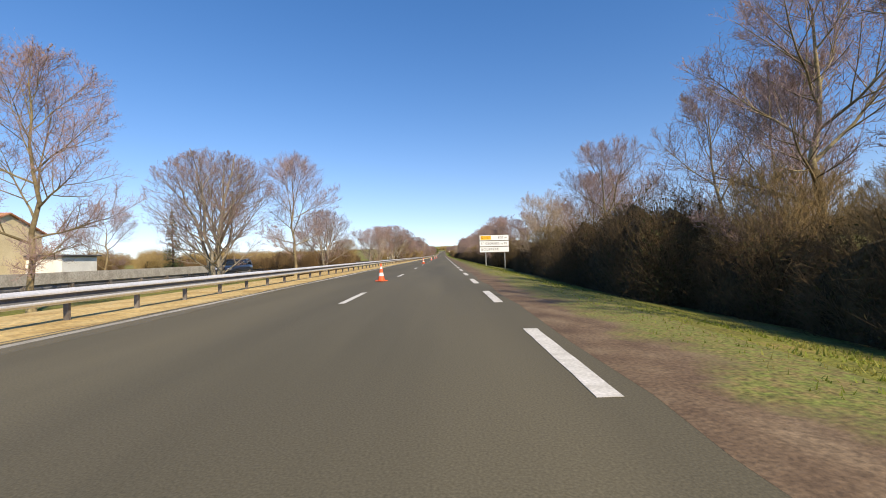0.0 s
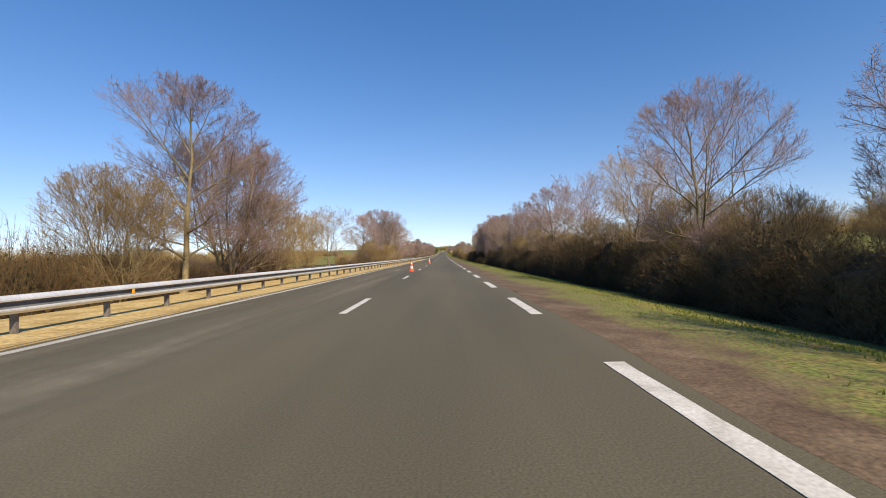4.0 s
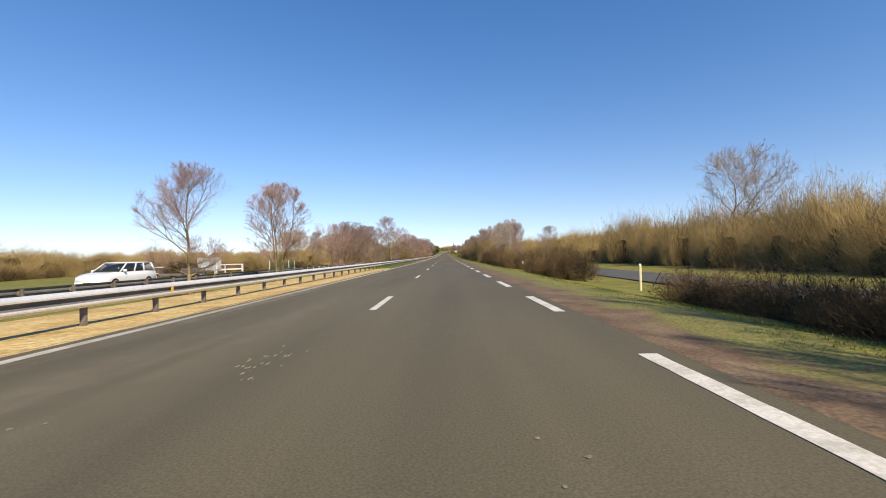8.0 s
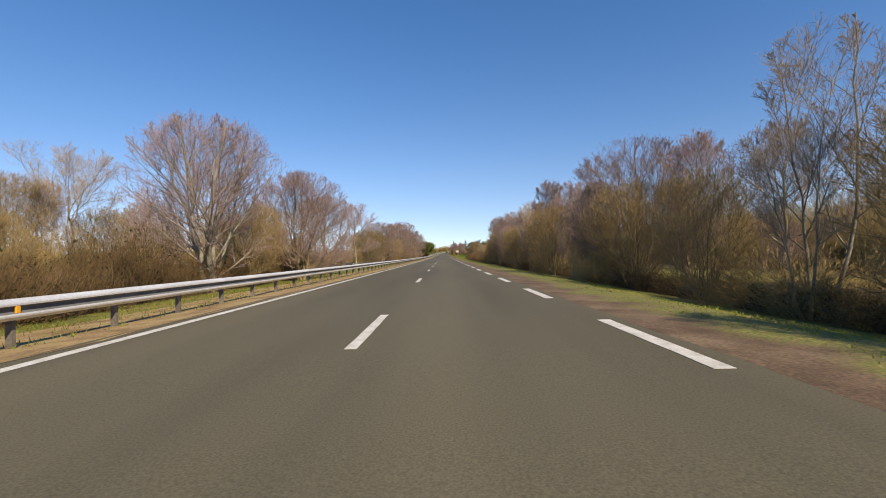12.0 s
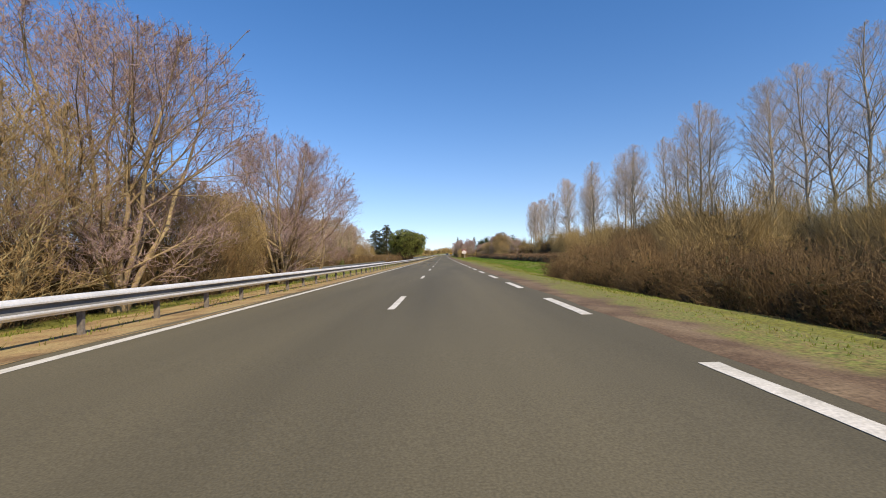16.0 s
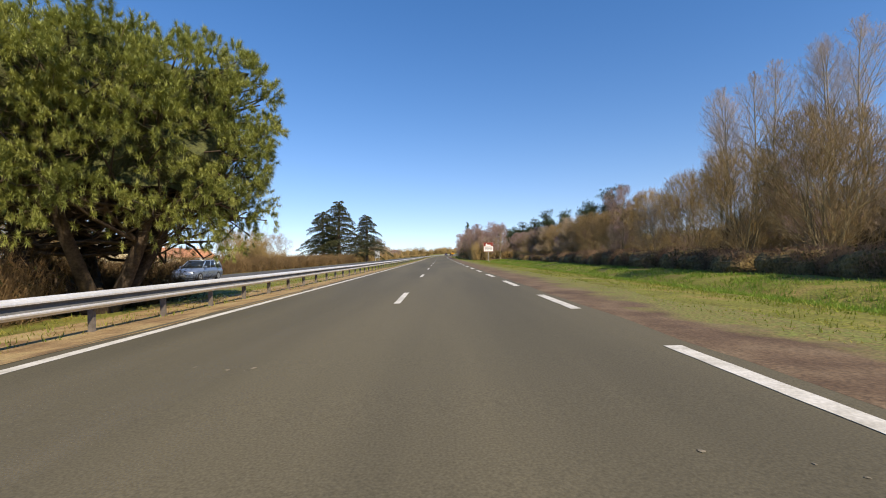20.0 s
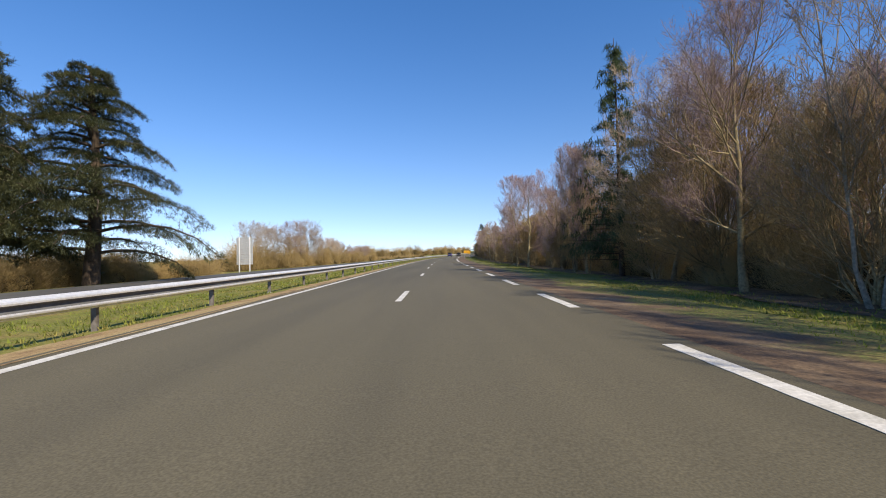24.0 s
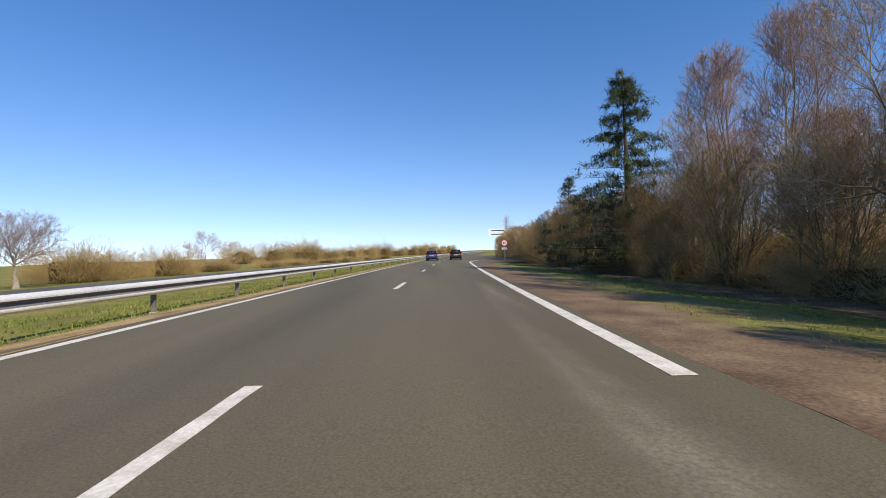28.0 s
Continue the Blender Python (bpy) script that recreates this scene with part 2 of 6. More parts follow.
LEFT = ((-900.0, -3.0), (-250.0, -1.7), (-60.0, -0.9), (-26.0, -0.6), (-22.0, -0.33), (-12.0, -0.31), (-8.5, -0.30), (-5.2, -0.13), (-4.2, -0.05), (-3.7, -0.03))


def lerp(table, d):
    return float(np.interp(d, [p[0] for p in table], [p[1] for p in table]))


def terrain(s, d):
    """Height of the ground over the road's own height."""
    if d < 0:
        return lerp(LEFT, d)
    a, b = smooth01((s - 468) / 30), smooth01((s - 640) / 25)
    return (lerp(RIGHT_LOW, d) * (1 - a) + lerp(RIGHT_DITCH, d) * a) * (1 - b) + lerp(RIGHT_WOOD, d) * b


def stand(s, d, z=0.0):
    return place(s, d, terrain(s, d) + z)


def mesh(name, verts, faces, mat, smooth=False):
    me = bpy.data.meshes.new(name)
    me.from_pydata(np.asarray(verts).tolist(), [], faces if isinstance(faces, list) else faces.tolist())
    for m in mat if isinstance(mat, (list, tuple)) else [mat]:
        me.materials.append(m)
    if smooth:
        me.shade_smooth()
    me.update()
    return me


def bm_mesh(name, bm, mat, smooth=False):
    me = bpy.data.meshes.new(name)
    bm.normal_update()
    bm.to_mesh(me)
    bm.free()
    for m in mat if isinstance(mat, (list, tuple)) else [mat]:
        me.materials.append(m)
    if smooth:
        me.shade_smooth()
    return me


def part(name, data, parent, label="", m=None):
    """One mesh object under a thing or a part."""
    ob = new(name, data)
    ob.parent = parent
    if m is not None:
        ob.matrix_basis = m
    return tagged(ob, label)


def thing(name, label, category, m=None, group="", kind=""):
    ob = new(name)
    ob.empty_display_size = 0.2
    if m is not None:
        ob.matrix_basis = m
    return tagged(ob, label, category, group, kind)


def box(bm, x0, x1, y0, y1, z0, z1, bevel=0.0, mat=0):
    vs = [bm.verts.new(p) for p in ((x0, y0, z0), (x1, y0, z0), (x1, y1, z0), (x0, y1, z0), (x0, y0, z1), (x1, y0, z1), (x1, y1, z1), (x0, y1, z1))]
    fs = [bm.faces.new([vs[i] for i in q]) for q in ((0, 3, 2, 1), (4, 5, 6, 7), (0, 1, 5, 4), (1, 2, 6, 5), (2, 3, 7, 6), (3, 0, 4, 7))]
    for f in fs:
        f.material_index = mat
    if bevel:
        es = list({e for f in fs for e in f.edges})
        bmesh.ops.bevel(bm, geom=es, offset=bevel, segments=1, affect="EDGES")


def box_mesh(name, dims, mat, bevel=0.0):
    bm = bmesh.new()
    box(bm, *dims, bevel)
    return bm_mesh(name, bm, mat)


def rod_mesh(name, r, z0, z1, mat, sides=10, r2=None):
    bm = bmesh.new()
    bmesh.ops.create_cone(bm, cap_ends=True, segments=sides, radius1=r, radius2=r if r2 is None else r2, depth=z1 - z0, matrix=Matrix.Translation((0, 0, (z0 + z1) / 2)))
    return bm_mesh(name, bm, mat)


ROWS = [float(v) for v in range(-152, 1200, 4)] + [1200.0 + 40 * i for i in range(1, 46)]


def strip(name, cols, s0, s1, mats, rows=None, wobble=0.0, step=4.0):
    """A ribbon along the road through columns (d, z)."""
    rows = rows or [s for s in ROWS if s0 <= s <= s1]
    V, Fc = [], []
    k = len(cols)
    for s in rows:
        for j, (d, z) in enumerate(cols):
            w = wobble * (noise.noise((s * 0.35, d * 3.1, 4.0)) + 0.6 * noise.noise((s * 1.7, d, 9.0))) if wobble and j in (0, k - 1) else 0.0
            V.append(place(s, d + w, z if z is not None else terrain(s, d) + 0.012))
    for i in range(len(rows) - 1):
        for j in range(k - 1):
            a = i * k + j
            Fc.append((a, a + 1, a + k + 1, a + k))
    return new(name, mesh(name, V, Fc, mats))


def frames_of(D):
    """Two unit vectors across each direction."""
    up = np.where(np.abs(D[:, 2:3]) < 0.9, np.array([[0, 0, 1.0]]), np.array([[1.0, 0, 0]]))
    u = np.cross(D, up)
    u /= np.linalg.norm(u, axis=1, keepdims=True) + 1e-9
    return u, np.cross(D, u)


def spikes(A, B, R):
    """Three-sided tapered twigs from A to B."""
    D = B - A
    L = np.linalg.norm(D, axis=1, keepdims=True) + 1e-9
    u, v = frames_of(D / L)
    n = len(A)
    V = np.empty((n, 4, 3))
    for k in range(3):
        a = 2 * math.pi * k / 3
        V[:, k] = A + (u * math.cos(a) + v * math.sin(a)) * R[:, None]
    V[:, 3] = B
    i = np.arange(n)[:, None] * 4
    Fc = np.concatenate([i + np.array([[0, 1, 3]]), i + np.array([[1, 2, 3]]), i + np.array([[2, 0, 3]])])
    return V.reshape(-1, 3), Fc


def tubes(P, R, sides):
    """Tubes along polylines: P (n, m, 3), R (n, m)."""
    n, m, _ = P.shape
    T = np.gradient(P, axis=1)
    T /= np.linalg.norm(T, axis=2, keepdims=True) + 1e-9
    u, v = frames_of(T.reshape(-1, 3))
    u, v = u.reshape(n, m, 3), v.reshape(n, m, 3)
    a = np.arange(sides) * 2 * math.pi / sides
    V = P[:, :, None] + (u[:, :, None] * np.cos(a)[:, None] + v[:, :, None] * np.sin(a)[:, None]) * R[:, :, None, None]
    Fc = []
    for k in range(sides):
        k2 = (k + 1) % sides
        b = (np.arange(n)[:, None] * m + np.arange(m - 1)[None]).reshape(-1) * sides
        Fc.append(np.stack([b + k, b + k2, b + sides + k2, b + sides + k], 1))
    return V.reshape(-1, 3), np.concatenate(Fc)


class Soup:
    """Gathers loose geometry into one mesh."""

    def __init__(self):
        self.V, self.F, self.n = [], [], 0

    def add(self, V, Fc):
        self.V.append(V)
        self.F += (Fc + self.n).tolist()
        self.n += len(V)

    def mesh(self, name, mat, smooth=False):
        return mesh(name, np.concatenate(self.V), self.F, mat, smooth)


def turned(D, lo, hi, g):
    """Each direction tilted by an angle between lo and hi, any way round."""
    u, v = frames_of(D)
    a, b = g.uniform(lo, hi, len(D)), g.uniform(0, 2 * math.pi, len(D))
    return D * np.cos(a)[:, None] + (u * np.cos(b)[:, None] + v * np.sin(b)[:, None]) * np.sin(a)[:, None]


def unit(D):
    return D / (np.linalg.norm(D, axis=1, keepdims=True) + 1e-9)


def crown_reach(S, D, H, W, clear, belly, full, far):
    """How far each ray from S along D stays inside a rounded crown."""
    t = np.linspace(0.0, far, 28)[1:]
    P = S[:, None] + D[:, None] * t[None, :, None]
    mid = clear + (H - clear) * belly
    z = (P[..., 2] - mid) / np.where(P[..., 2] > mid, H - mid, mid - clear * 0.7 + 0.2)
    inside = (np.hypot(P[..., 0], P[..., 1]) / W) ** full + np.abs(z) ** full < 1
    return np.maximum(0.12, far / 27 * np.argmin(np.concatenate([inside, np.zeros((len(S), 1), bool)], 1), axis=1))


def grown_tree(seed, H, W, clear, bark, twig, counts=(13, 11, 9, 7, 2), stems=1, splay=0.35, leader=0.86, tilt=(62, 24), angle=(46, 46, 50, 50), ratio=(0.60, 0.58, 0.60, 0.60),
               belly=0.5, full=2.3, curl=0.30, crook=0.012, r0=0.12, twig_r=0.0050, lumpy=0.16):
    """Meshes of a leafless tree: straight limbs that rise into a rounded crown, branch four times and end in fine twigs.
    H: height, W: crown radius, clear: where the crown begins, tilt: degrees from upright of the lowest and the highest limbs."""
    g = np.random.default_rng(seed)
    n = stems
    a = 6.283 * (np.arange(n) + g.uniform(-0.3, 0.3, n)) / n
    out = np.stack([np.cos(a), np.sin(a), np.zeros(n)], 1)
    S = out * (0.0 if n == 1 else 0.05 + 0.04 * math.sqrt(n))
    D = unit(out * (g.normal(0, 0.02, (n, 1)) if n == 1 else g.uniform(0.15, 1.0, (n, 1)) * splay) + np.array([0, 0, 1.0]))
    Ln = np.full(n, H * leader) * g.uniform(0.97, 1.03, n) if n == 1 else crown_reach(S, D, H, W, 0.0, belly, full, H) * g.uniform(0.86, 1.0, n)
    R = np.full(n, r0) * g.uniform(0.8, 1.1, n)
    bend = np.full(n, 0.0 if n == 1 else curl * 0.4)
    limb, crown = Soup(), Soup()
    for level in range(len(counts) + 1):
        m = (9, 7, 5, 3, 2, 2)[level]
        f = np.linspace(0, 1, m)
        P = S[:, None] + (D * Ln[:, None])[:, None] * f[None, :, None]
        P[:, :, 2] += (bend * Ln)[:, None] * (f * f * 0.5)[None]
        if m > 2:
            kink = np.cumsum(g.normal(0, crook, (n, m - 1, 3)), axis=1) * Ln[:, None, None]
            P[:, 1:] += kink
        rad = R[:, None] * (1 - (0.82 if level < 2 else 0.62) * f[None])
        if level == 0:
            rad[:, 0] *= 1.4
        if level <= 2:
            limb.add(*tubes(P, np.maximum(rad, twig_r * 1.2), (8, 6, 4)[level]))
        else:
            for j in range(m - 1):
                crown.add(*spikes(P[:, j], P[:, j + 1] + (P[:, j + 1] - P[:, j]) * (0.12 if j < m - 2 else 0.0), np.maximum(rad[:, j], twig_r)))
        if level == len(counts):
            break
        c = counts[level]
        lo = min(0.85, clear / (H * leader)) if level == 0 else (0.26, 0.18, 0.15, 0.15)[level - 1]
        fr = (np.linspace(lo, 0.985, c)[None] + g.uniform(-0.5, 0.5, (n, c)) * (0.9 - lo) / c).clip(0.08, 0.99)
        k = fr * (m - 1)
        i0 = np.minimum(k.astype(int), m - 2)
        w = (k - i0)[..., None]
        rows = np.arange(n)[:, None]
        C = (P[rows, i0] * (1 - w) + P[rows, i0 + 1] * w).reshape(-1, 3)
        T = unit((P[rows, i0 + 1] - P[rows, i0]).reshape(-1, 3))
        share = ((fr - lo) / (1 - lo)).reshape(-1)
        if level == 0:
            lean = np.radians(tilt[0] + (tilt[1] - tilt[0]) * share) * g.uniform(0.8, 1.2, len(C))
        else:
            lean = math.radians(angle[level - 1]) * g.uniform(0.65, 1.3, len(C))
        turn_ = (2.4 * np.arange(c)[None] + g.uniform(0, 6.28, (n, 1))).reshape(-1) + g.normal(0, 0.5, len(C))
        u, v = frames_of(T)
        N = T * np.cos(lean)[:, None] + (u * np.cos(turn_)[:, None] + v * np.sin(turn_)[:, None]) * np.sin(lean)[:, None]
        N[:, 2] += (0.0, 0.22, 0.22, 0.16, 0.1)[level] * (curl / 0.30)
        N = unit(N)
        room = crown_reach(C, N, H, W, clear, belly, full, H * (0.9 if level == 0 else 0.45))
        room *= 1 + lumpy * np.array([noise.noise((q[0] * 0.7 + seed, q[1] * 0.7, q[2] * 0.7)) for q in C + N]) if level < 3 else 1.0
        if level == 0:
            L2 = room * g.uniform(0.78, 1.0, len(C))
        else:
            L2 = np.minimum(room + (0.0, 0.0, 0.1, 0.3, 0.3)[level], (Ln[:, None] * (1.12 - 0.6 * fr)).reshape(-1) * ratio[level - 1] * g.uniform(0.65, 1.2, len(C)))
        local = (rad[rows, i0] * (1 - w[..., 0]) + rad[rows, i0 + 1] * w[..., 0]).reshape(-1)
        R = np.minimum(local * (0.66 if level else 0.60), 0.004 + 0.0165 * L2)
        bend = np.clip(curl * (1.2 - N[:, 2]), 0.0, 1.0) * (1.0 if level < 3 else 0.5)
        S, D, Ln, n = C, N, L2, len(C)
    return limb.mesh("limbs", bark, True), crown.mesh("twigs", twig)


def blades(C, L, W, D):
    """Single tapered leaves or needles: centre, length, width, direction."""
    u, v = frames_of(D)
    V = np.stack([C - u * W[:, None], C + u * W[:, None], C + D * L[:, None]], 1)
    return V.reshape(-1, 3), np.arange(len(C) * 3).reshape(-1, 3)


def leaves(C, size, D, g):
    """Small folded four-cornered leaves round C, facing D."""
    u, v = frames_of(D)
    a = g.uniform(0, 6.28, len(C))
    p, q = u * np.cos(a)[:, None] + v * np.sin(a)[:, None], v * np.cos(a)[:, None] - u * np.sin(a)[:, None]
    s = size[:, None]
    V = np.stack([C - p * s, C - q * s * 0.6 + D * s * 0.2, C + p * s, C + q * s * 0.6 + D * s * 0.2], 1)
    return V.reshape(-1, 3), np.arange(len(C) * 4).reshape(-1, 4)


def dome(g, L, W, H, nu=14, nv=7, rough=0.2):
    """A lumpy closed mound, the solid filler core of a bush."""
    off = g.uniform(0, 50, 3)
    V = []
    for j in range(nv + 1):
        e = j / nv * math.pi / 2
        for i in range(nu):
            a = 2 * math.pi * i / nu
            ca, sa = math.cos(a), math.sin(a)
            x, y, z = math.copysign(abs(ca) ** 0.55, ca) * math.cos(e) ** 0.45, math.copysign(abs(sa) ** 0.55, sa) * math.cos(e) ** 0.45, math.sin(e) ** 0.8
            k = 1 + rough * noise.noise((x * 1.7 + off[0], y * 1.7 + off[1], z * 1.7 + off[2])) * 1.6
            V.append((x * W / 2 * k, y * L / 2 * k, z * H * k - 0.05))
    Fc = []
    for j in range(nv):
        for i in range(nu):
            i2 = (i + 1) % nu
            Fc.append((j * nu + i, j * nu + i2, (j + 1) * nu + i2, (j + 1) * nu + i))
    return np.array(V), np.array(Fc)


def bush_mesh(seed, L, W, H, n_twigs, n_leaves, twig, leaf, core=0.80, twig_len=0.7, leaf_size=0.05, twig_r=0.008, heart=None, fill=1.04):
    """A bush: solid core (deep shade put into the default heart colour), twigs in and out of it up to fill times its
    size, leaves among them. Material slots: core, twigs, leaves.
    """
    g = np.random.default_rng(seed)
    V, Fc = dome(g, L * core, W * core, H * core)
    n0 = len(V)
    a = g.uniform(0, 2 * math.pi, n_twigs)
    e = np.arcsin(g.uniform(0.0, 1.0, n_twigs) ** 1.3)
    ca, sa = np.cos(a), np.sin(a)
    pw = np.cos(e) ** 0.45
    N = np.stack([np.sign(ca) * np.abs(ca) ** 0.55 * pw, np.sign(sa) * np.abs(sa) ** 0.55 * pw, np.sin(e) ** 0.8], 1)
    swell = 1 + min(0.22, (fill - 1) * 0.5) * (np.sin(3 * a + seed) * np.cos(4 * e + seed) + 0.6 * np.sin(7 * a + 5 * e + seed))
    A = N * np.array([W / 2, L / 2, H]) * core * (g.uniform(0.75, fill, n_twigs) * swell)[:, None]
    D = unit(N * np.array([1 / W, 1 / L, 0.7 / H]) * H + np.array([0, 0, 0.8]) + g.normal(0, 0.45, (n_twigs, 3)))
    B = A + D * (twig_len * g.uniform(0.35, 1.3, n_twigs))[:, None]
    B[:, 2] = np.maximum(B[:, 2], 0.02)
    V1, F1 = spikes(A, B, g.uniform(0.6, 1.4, n_twigs) * twig_r)
    # side shoots
    m = n_twigs * 2
    idx = g.integers(0, n_twigs, m)
    A2 = A[idx] + (B - A)[idx] * g.uniform(0.2, 0.95, (m, 1))
    B2 = A2 + unit(D[idx] + g.normal(0, 0.7, (m, 3))) * (twig_len * g.uniform(0.2, 0.6, m))[:, None]
    V2, F2 = spikes(A2, B2, np.full(m, twig_r * 0.75))
    parts_v, faces = [V, V1, V2], Fc.tolist() + (F1 + n0).tolist() + (F2 + n0 + len(V1)).tolist()
    slots = [0] * len(Fc) + [1] * (len(F1) + len(F2))
    if n_leaves:
        idx = g.integers(0, n_twigs, n_leaves)
        C = A[idx] + (B - A)[idx] * g.uniform(-0.2, 0.8, (n_leaves, 1)) + g.normal(0, 0.08, (n_leaves, 3))
        V3, F3 = leaves(C, g.uniform(0.6, 1.5, n_leaves) * leaf_size, unit(N[idx] + g.normal(0, 0.6, (n_leaves, 3))), g)
        parts_v.append(V3)
        faces += (F3 + n0 + len(V1) + len(V2)).tolist()
        slots += [2] * len(F3)
    me = mesh("brush", np.concatenate(parts_v), faces, [heart or BRUSH_SHADE, twig, leaf])
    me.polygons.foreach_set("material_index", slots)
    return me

# ---- ground, roads, markings ----
GROUND_COLS = [-900, -500, -250, -120, -60, -40, -30, -26, -22, -21.3, -21.0, -13.0, -12.7, -12, -10, -8.5, -7, -5.2, -4.2, -3.75, 3.75, 4.3, 5.5, 6.5, 7.2, 8.0, 9.5, 11.0, 11.8, 12.5, 13.2, 16, 20, 25, 30, 45, 60, 90, 130, 180, 250, 500, 900]


def build_ground():
    V, Fc = [], []
    k = len(GROUND_COLS)
    for s in ROWS:
        for d in GROUND_COLS:
            z = terrain(s, d)
            if d > 5.6 or d < -22:
                z += 0.07 * noise.noise((s * 0.22, d * 0.4, 2.0)) + 0.03 * noise.noise((s * 0.9, d * 1.3, 5.0))
            if abs(d) > 60:
                z += min(6.0, (abs(d) - 60) * 0.03) * noise.noise((s * 0.004, d * 0.006, 1.0))
            if -21.2 < d < -12.8 or -4 < d < 4:
                z -= 0.10
            V.append(place(s, d, z))
    for i in range(len(ROWS) - 1):
        for j in range(k - 1):
            a = i * k + j
            Fc.append((a, a + 1, a + k + 1, a + k))
    return tagged(new("ground", mesh("ground", V, Fc, GRASS, True)), "uneven roadside grassland with dry yellow patches", "ground", kind="structure")


build_ground()
# behind the start the sheet ends in the same grass
road = tagged(strip("road", [(-4.0, -0.06), (-3.78, 0.0), (0.0, 0.0), (3.85, 0.0), (4.05, -0.06)], -152, 1400, ASPHALT), "dark grey dual carriageway asphalt with faint wheel tracks", "road", kind="structure")
tagged(strip("road_opposite", [(-21.2, OPPOSITE - 0.05), (-20.9, OPPOSITE), (-13.3, OPPOSITE), (-13.05, OPPOSITE - 0.05)], -152, 1400, ASPHALT_OLD), "grey asphalt carriageway for oncoming traffic", "road", kind="structure")
FINE = [v * 1.0 for v in range(-40, 960)]
SHOULDER = ((-40, 4.75), (60, 4.8), (200, 4.75), (300, 4.95), (395, 4.6), (420, 4.25), (445, 4.7), (500, 5.3), (560, 5.2), (640, 5.4), (690, 5.3), (740, 5.7), (780, 6.1), (960, 6.1))


def build_shoulder():
    V, Fc, green = [], [], []
    for s in FINE:
        w = lerp(SHOULDER, s) + 0.35 * noise.noise((s * 0.23, 3.0, 4.0)) + 0.28 * noise.noise((s * 1.1, 1.0, 9.0))
        a = 3.80 + 0.10 * noise.noise((s * 0.31, 7.0, 1.0)) + 0.07 * noise.noise((s * 1.4, 7.0, 3.0))
        V += [place(s, a, 0.001), place(s, 4.02, 0.003)]
        green += [0.0, 0.12]
        for d, c in ((4.02 + (w - 4.02) * 0.5, 0.30), (w, 0.52), (w + 0.55, 0.72), (w + 1.15, 0.95)):
            V.append(place(s, d, terrain(s, d) + 0.016))
            green.append(c)
    for i in range(len(FINE) - 1):
        Fc += [(i * 6 + j, i * 6 + j + 1, i * 6 + j + 7, i * 6 + j + 6) for j in range(5)]
    me = mesh("shoulder", V, Fc, VERGE)
    me.attributes.new("green", "FLOAT", "POINT").data.foreach_set("value", green)
    return tagged(new("shoulder", me), "brown gravel shoulder that grass overgrows in patches", "shoulder", kind="structure")


build_shoulder()
tagged(strip("median_sand", [(-9.3, None), (-7.8, -0.10), (-6.4, -0.03), (-5.2, -0.035), (-4.2, -0.02), (-3.62, 0.006)], 0, 0, SAND, [float(v) for v in range(-40, 257)], 0.16), "yellow sand strip under the guardrail", "median", kind="structure")
tagged(strip("median_soil", [(-4.75, -0.085), (-4.2, -0.035), (-3.62, 0.006)], 0, 0, SOIL, [float(v) for v in range(256, 301)], 0.14), "narrow brown soil edge beside green median grass", "median", kind="structure")
tagged(strip("median_straw", [(-6.9, None), (-5.2, -0.115), (-4.2, -0.035), (-3.62, 0.006)], 0, 0, STRAW, [float(v) for v in range(300, 601)], 0.22), "dry straw and soil under the guardrail", "median", kind="structure")
tagged(strip("median_edge", [(-4.65, -0.078), (-4.2, -0.035), (-3.62, 0.006)], 0, 0, STRAW, [float(v) for v in range(600, 960)], 0.12), "narrow dry brown edge beside median grass", "median", kind="structure")
side_lane = strip("side_lane", [(14.0, None), (14.6, None), (16.0, None), (19.0, None), (19.6, None)], 222, 344, ASPHALT_OLD)
for v in side_lane.data.vertices:
    v.co.z += 0.05
tagged(side_lane, "pale grey asphalt side lane behind the hedge", "road", kind="structure")

tagged(strip("edge_line", [(-3.47, 0.005), (-3.29, 0.005)], -100, 1300, LINE), "continuous white edge line beside the median", "road marking", kind="structure")
tagged(strip("edge_line_opposite", [(-13.62, OPPOSITE + 0.005), (-13.45, OPPOSITE + 0.005)], -100, 1300, LINE), "continuous white edge line of the oncoming carriageway", "road marking", kind="structure")


def dash_mesh(w, ln):
    g = np.random.default_rng(3)
    bm = bmesh.new()
    n = 10
    left = [bm.verts.new((-w / 2 + g.uniform(-0.006, 0.006), ln * i / n, 0.003)) for i in range(n + 1)]
    right = [bm.verts.new((w / 2 + g.uniform(-0.006, 0.006), ln * i / n, 0.003)) for i in range(n + 1)]
    for i in range(n):
        bm.faces.new((left[i], right[i], right[i + 1], left[i + 1]))
    r = bmesh.ops.extrude_face_region(bm, geom=list(bm.faces))
    bmesh.ops.translate(bm, verts=[v for v in r["geom"] if isinstance(v, bmesh.types.BMVert)], vec=(0, 0, 0.003))
    return bm_mesh("dash", bm, LINE)


LANE_DASH, EDGE_DASH = dash_mesh(0.14, 3.0), dash_mesh(0.19, 3.0)


def along(s, d, z=0.0):
    p = place(s, d, z)
    return pose(p.x, p.y, p.z, grade(s), 0, -math.degrees(swing(s)))


for k in range(-4, 84):
    part("lane_dash", LANE_DASH, road, m=along(13.0 * k, 0.0))
# the right edge: short dashes, drifting slowly against the lane dashes, then a solid line towards the exit
k, s = 0, -32.95
while s < 723:
    part("edge_dash", EDGE_DASH, road, m=along(s, 3.5))
    s += 6.5 - 0.0146
tagged(strip("exit_line", [(3.39, 0.005), (3.61, 0.005)], 0, 0, LINE, [729.6 + 2 * v for v in range(19)]), "continuous white line towards the exit", "road marking", kind="structure")
